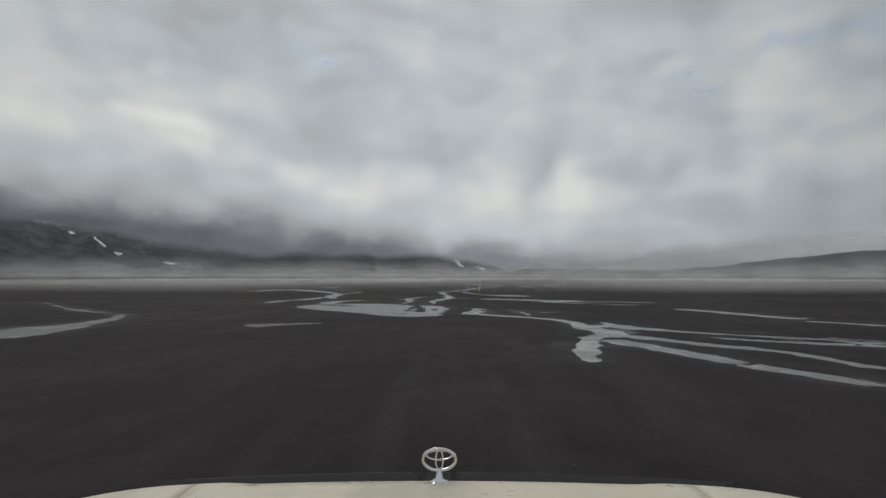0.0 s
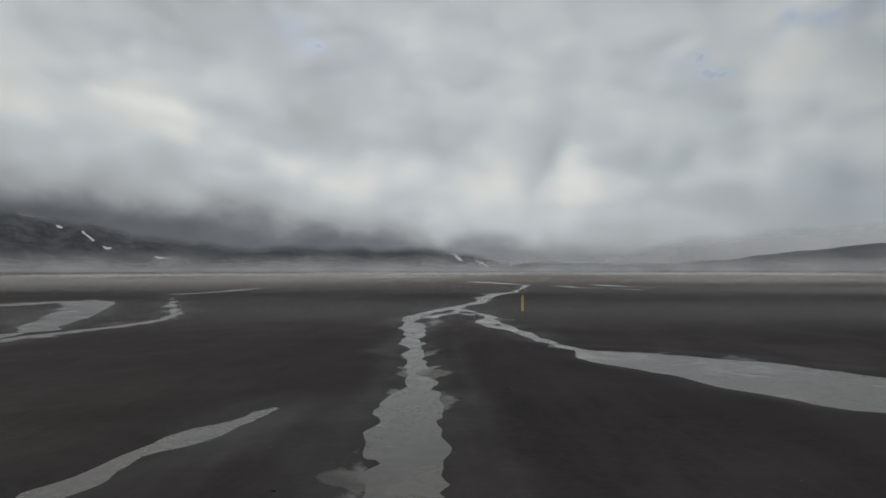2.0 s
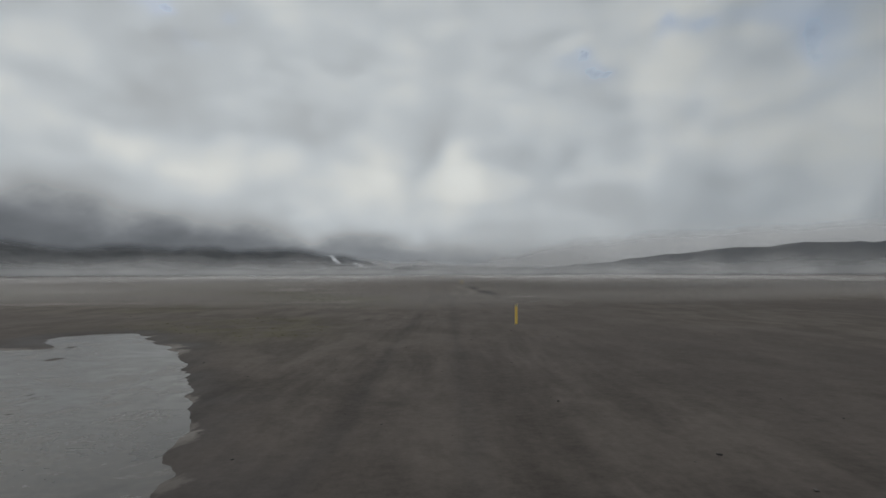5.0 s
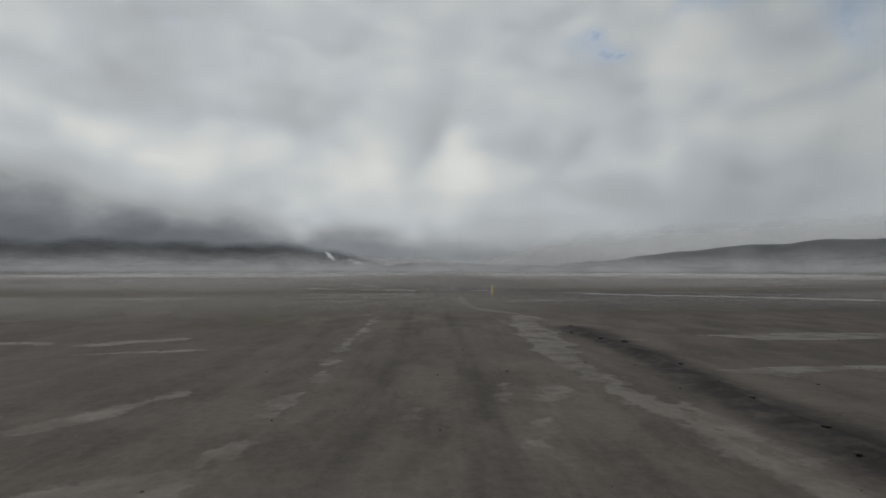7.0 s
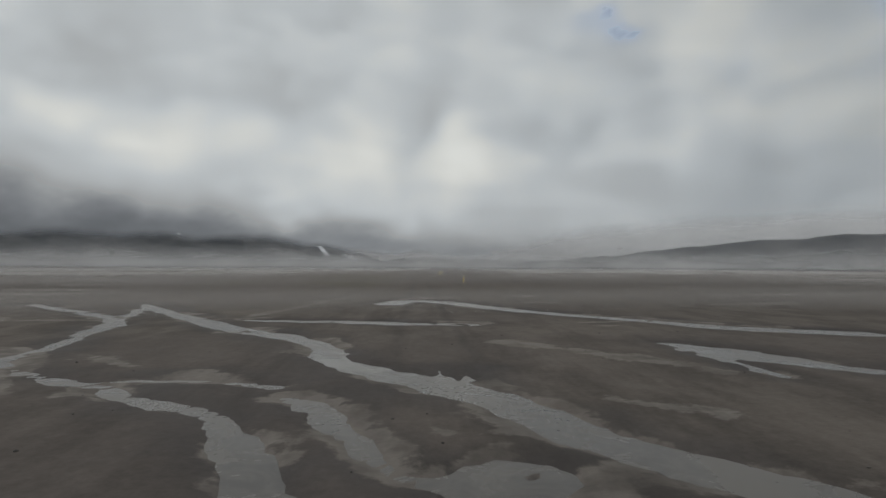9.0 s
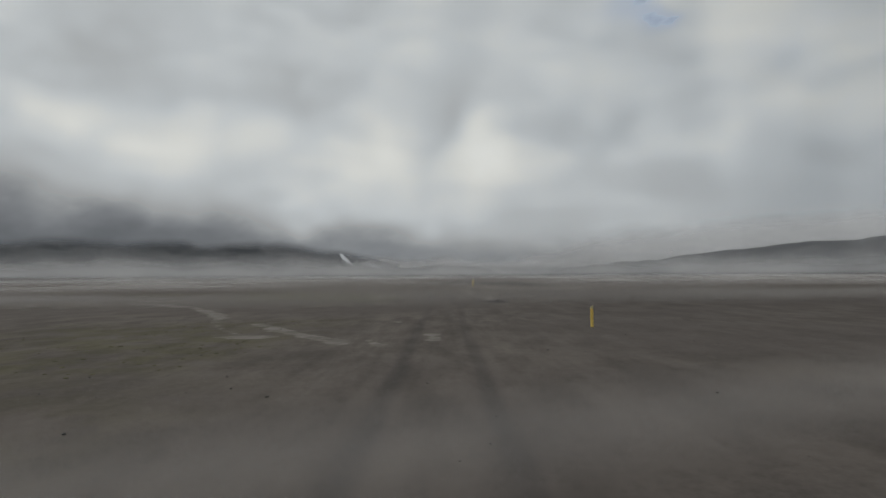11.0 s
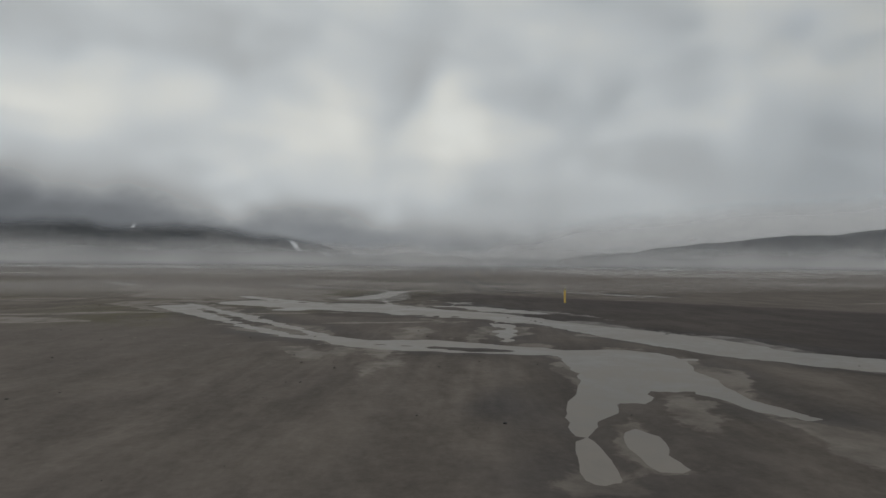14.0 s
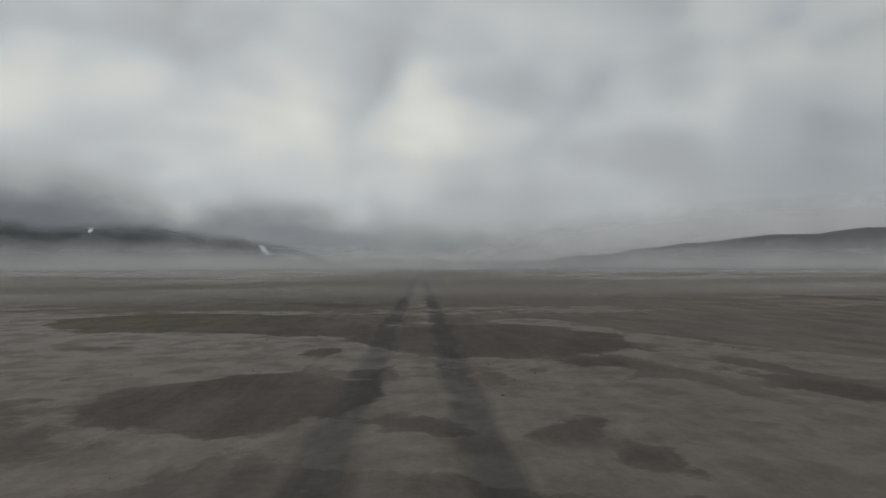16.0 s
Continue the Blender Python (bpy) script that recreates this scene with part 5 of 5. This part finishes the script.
def off_road_vehicle():
    base = new("off_road_vehicle")
    base.matrix_world = pose(0, 0, 0.03, 0, 0, 2.0)
    tagged(base, "cream off-road vehicle with dark bonnet deflector and chrome ornament", "vehicle")

    def edge(x):
        return 1.63 - 0.09 * x * x

    def bonnet_at(s, t):
        x = (2 * s - 1) * 0.66
        y = 0.50 + (edge(x) - 0.50) * t
        return x, y, 1.394 + 0.028 * (1 - t) - 0.03 * (x / 0.66) ** 2 * (1 - t) - 0.04 * max(0, t - 0.95) / 0.05 + 0.006 * smoothed(abs(x), 0.50, 0.60)

    bent_plate("bonnet", PAINT, base, bonnet_at, 40, 24, -0.02, "cream painted bonnet")
    for side in (-1, 1):
        def wing_at(s, t, side=side):
            x = 0.667 + 0.30 * s
            y = 0.34 + (edge(x) - 0.34) * t
            drop = 0.002 + 0.028 * s * s + 0.02 * max(0, t - 0.95) / 0.05
            return side * x, y, 1.400 + 0.02 * (1 - t) - drop
        bent_plate("front_wing", PAINT, base, wing_at, 10, 20, -0.02, "cream front wing")

        def flank_at(s, t, side=side):
            y = -2.6 + 4.00 * s
            arch = max(0.0, 1 - ((y - 0.95) / 0.60) ** 2) if y > -0.4 else max(0.0, 1 - ((y + 1.75) / 0.60) ** 2)
            low = 0.60 + 0.46 * math.sqrt(arch)
            return side * (0.965 - 0.03 * (t - 0.5) ** 2), y, low + (1.34 - low) * t
        bent_plate("side_panel", PAINT, base, flank_at, 60, 6, 0.02, "cream side panel")
        block("headlight", GLASSY, base, (0.28, 0.06, 0.19), (side * 0.66, 1.49, 1.12), "rectangular clear headlight", 0.02)
    block("grille", SMOKED, base, (0.98, 0.05, 0.22), (0, 1.56, 1.12), "dark slatted grille")
    block("bumper", STEEL, base, (1.92, 0.22, 0.24), (0, 1.60, 0.80), "grey steel front bumper", 0.04)
    block("floor_pan", SMOKED, base, (1.66, 3.9, 0.10), (0, -0.60, 0.68), "dark underbody")
    block("tailgate", PAINT, base, (1.86, 0.06, 0.72), (0, -2.58, 0.98), "cream tailgate")
    for start, length in ((-0.80, 0.735), (-0.052, 0.072), (0.032, 0.768)):
        def strip_at(s, t, start=start, length=length):
            x = start + length * s
            return x, edge(x) + 0.012 + 0.016 * t, 1.343 + 0.066 * t - 0.012 * x * x
        bent_plate("deflector", SMOKED, base, strip_at, 16, 2, 0.005, "smoked plastic bonnet deflector")
    # the ornament: a flared foot, a stem and a hoop crossed by two thin hoops
    ox, oy, oz = -0.014, 1.585, 1.399
    bm = bmesh.new()
    rings = []
    for z, rx, ry in ((0.0, 0.034, 0.026), (0.006, 0.034, 0.026), (0.009, 0.026, 0.020), (0.018, 0.010, 0.009), (0.041, 0.0055, 0.006)):
        rings.append([bm.verts.new((ox + rx * math.cos(2 * math.pi * k / 20), oy + ry * math.sin(2 * math.pi * k / 20), oz + z)) for k in range(20)])
    for lo, hi in zip(rings[:-1], rings[1:]):
        for k in range(20):
            bm.faces.new((lo[k], lo[(k + 1) % 20], hi[(k + 1) % 20], hi[k])).smooth = True
    bm.faces.new(rings[0][::-1])
    bm.faces.new(rings[-1])
    part("ornament_foot", bm, CHROME, base, "flared chrome ornament foot")
    hoop = ring("ornament", CHROME, base, (ox, oy, oz + 0.068), 0.045, 0.029, 0.0045, "chrome oval hoop ornament")
    ring("inner_hoop", CHROME, hoop, (ox, oy, oz + 0.067), 0.010, 0.026, 0.0026)
    ring("inner_hoop", CHROME, hoop, (ox, oy, oz + 0.080), 0.035, 0.0125, 0.0026)
    for x in (-0.79, 0.79):
        for y in (0.95, -1.75):
            road_wheel(base, x, y)
    return base


off_road_vehicle()


# ---- loose stones and moss on the sand ----
def pebbles(name, label, category, mat, spots, sizes, flat, seed):
    """Many small rough lumps as one mesh."""
    r = np.random.RandomState(seed)
    bm = bmesh.new()
    bmesh.ops.create_icosphere(bm, subdivisions=1, radius=1.0)
    base_v = np.array([v.co for v in bm.verts])
    base_f = np.array([[v.index for v in f.verts] for f in bm.faces])
    bm.free()
    n, k = len(spots), len(base_v)
    rough = 1 + 0.28 * (r.rand(n, k, 1) - 0.5)
    stretch_ = np.stack([1 + 0.5 * r.rand(n), 1 + 0.2 * r.rand(n), flat * (0.7 + 0.6 * r.rand(n))], -1)[:, None]
    v = base_v[None] * rough * stretch_ * np.array(sizes)[:, None, None]
    a = r.rand(n)[:, None] * 6.283
    v = np.stack([v[..., 0] * np.cos(a) - v[..., 1] * np.sin(a), v[..., 0] * np.sin(a) + v[..., 1] * np.cos(a), v[..., 2]], -1)
    v += np.array(spots)[:, None]
    f = (base_f[None] + (np.arange(n) * k)[:, None, None]).reshape(-1, 3)
    me = bpy.data.meshes.new(name)
    me.from_pydata(v.reshape(-1, 3).tolist(), [], f.tolist())
    me.materials.append(mat)
    return tagged(new(name, me), label, category, kind="stuff")


def stone_material():
    m, N, b = material("basalt_stone", 0.9, spec=0.3)
    tone_ = N.add("ShaderNodeNewGeometry").outputs["Random Per Island"]
    col = N.mix(tone_, (0.025, 0.023, 0.023, 1), (0.085, 0.077, 0.070, 1))
    N.put(b.inputs["Base Color"], N.mix(1.0, col, N.mapped(N.noise(object_coord(N), 40.0, 3.0), 0.3, 0.7, 0.7, 1.25), "MULTIPLY"))
    return m


def moss_material():
    m, N, b = material("moss_cushion", 0.95, spec=0.15)
    tone_ = N.add("ShaderNodeNewGeometry").outputs["Random Per Island"]
    N.put(b.inputs["Base Color"], N.mix(tone_, (0.055, 0.052, 0.030, 1), (0.11, 0.105, 0.055, 1)))
    return m


rows = np.array([k for k in range(len(su)) if -20 < su[k] < 515])
cols = np.array([k for k in range(len(sv)) if abs(sv[k]) < 26])
pr = np.random.RandomState(11)
spots, sizes = [], []
for _ in range(26000):
    i, j = pr.choice(rows), pr.choice(cols)
    if len(spots) > 7000:
        break
    lumpy = BERM[i, j] < 0.25
    if LAND[i, j] < 0.15 or not (lumpy or pr.rand() < 0.35):
        continue
    size = pr.uniform(0.03, 0.09) if lumpy else 0.008 + 0.020 * pr.rand() ** 3
    spots.append((GX[i, j] + pr.uniform(-0.1, 0.1), GY[i, j] + pr.uniform(-0.1, 0.1), GZ[i, j] + 0.15 * size))
    sizes.append(size)
pebbles("stones", "scattered dark basalt pebbles and clods on the sand", "stones", stone_material(), spots, sizes, 0.6, 21)
spots, sizes = [], []
for _ in range(60000):
    i, j = pr.choice(rows), pr.choice(cols)
    if len(spots) > 1100:
        break
    if LAND[i, j] < 0.4 or moss[i, j] < 0.45 or abs(OFF[i, j]) < 1.6 or silt_a[i, j] < 0.5:
        continue
    size = pr.uniform(0.02, 0.06)
    spots.append((GX[i, j], GY[i, j], GZ[i, j]))
    sizes.append(size)
pebbles("moss_cushions", "low olive-brown moss cushions in loose patches", "moss", moss_material(), spots, sizes, 0.35, 23)


# ---- a few dead grass tufts by the ford ----
def straw_material():
    m, N, b = material("dead_grass", 0.9, spec=0.2)
    tone_ = N.noise(object_coord(N), 30.0, 2.0)
    N.put(b.inputs["Base Color"], N.mix(tone_, (0.22, 0.20, 0.16, 1), (0.48, 0.45, 0.38, 1)))
    return m


STRAW = straw_material()


def grass_tuft(x, y, z, seed):
    r = np.random.RandomState(seed)
    bm = bmesh.new()
    root = bm.verts.new((0, 0, -0.03))
    for _ in range(14):
        a, lean_, tall = r.uniform(0, 6.283), r.uniform(0.02, 0.10), r.uniform(0.05, 0.17)
        c, s_ = math.cos(a), math.sin(a)
        foot = Vector((0.03 * r.randn(), 0.03 * r.randn(), 0))
        last_pair = None
        for k in range(4):
            t = k / 3
            mid_ = foot + Vector((c * lean_ * t * t, s_ * lean_ * t * t, tall * t))
            w = 0.004 * (1 - 0.8 * t)
            pair = bm.verts.new(mid_ + Vector((-s_ * w, c * w, 0))), bm.verts.new(mid_ + Vector((s_ * w, -c * w, 0)))
            if last_pair:
                bm.faces.new((last_pair[0], last_pair[1], pair[1], pair[0]))
            else:
                bm.faces.new((root, pair[0], pair[1]))
            last_pair = pair
    ob = part("grass_tuft", bm, STRAW)
    ob.matrix_world = pose(x, y, z)
    return tagged(ob, "small tuft of dead pale grass in the sand", "grass", "tufts by the ford")


ford = np.random.RandomState(31)
for k in range(44):
    gx, gy = 32.4 + 3.2 * ford.rand(), 274.6 + 2.4 * ford.rand()
    i = np.searchsorted(su, gx * math.sin(TURN) + gy * math.cos(TURN))
    j = int(np.argmin((GX[i] - gx) ** 2 + (GY[i] - gy) ** 2))
    if LAND[i, j] > 0.05:
        grass_tuft(gx, gy, GZ[i, j] - 0.004, 40 + k)
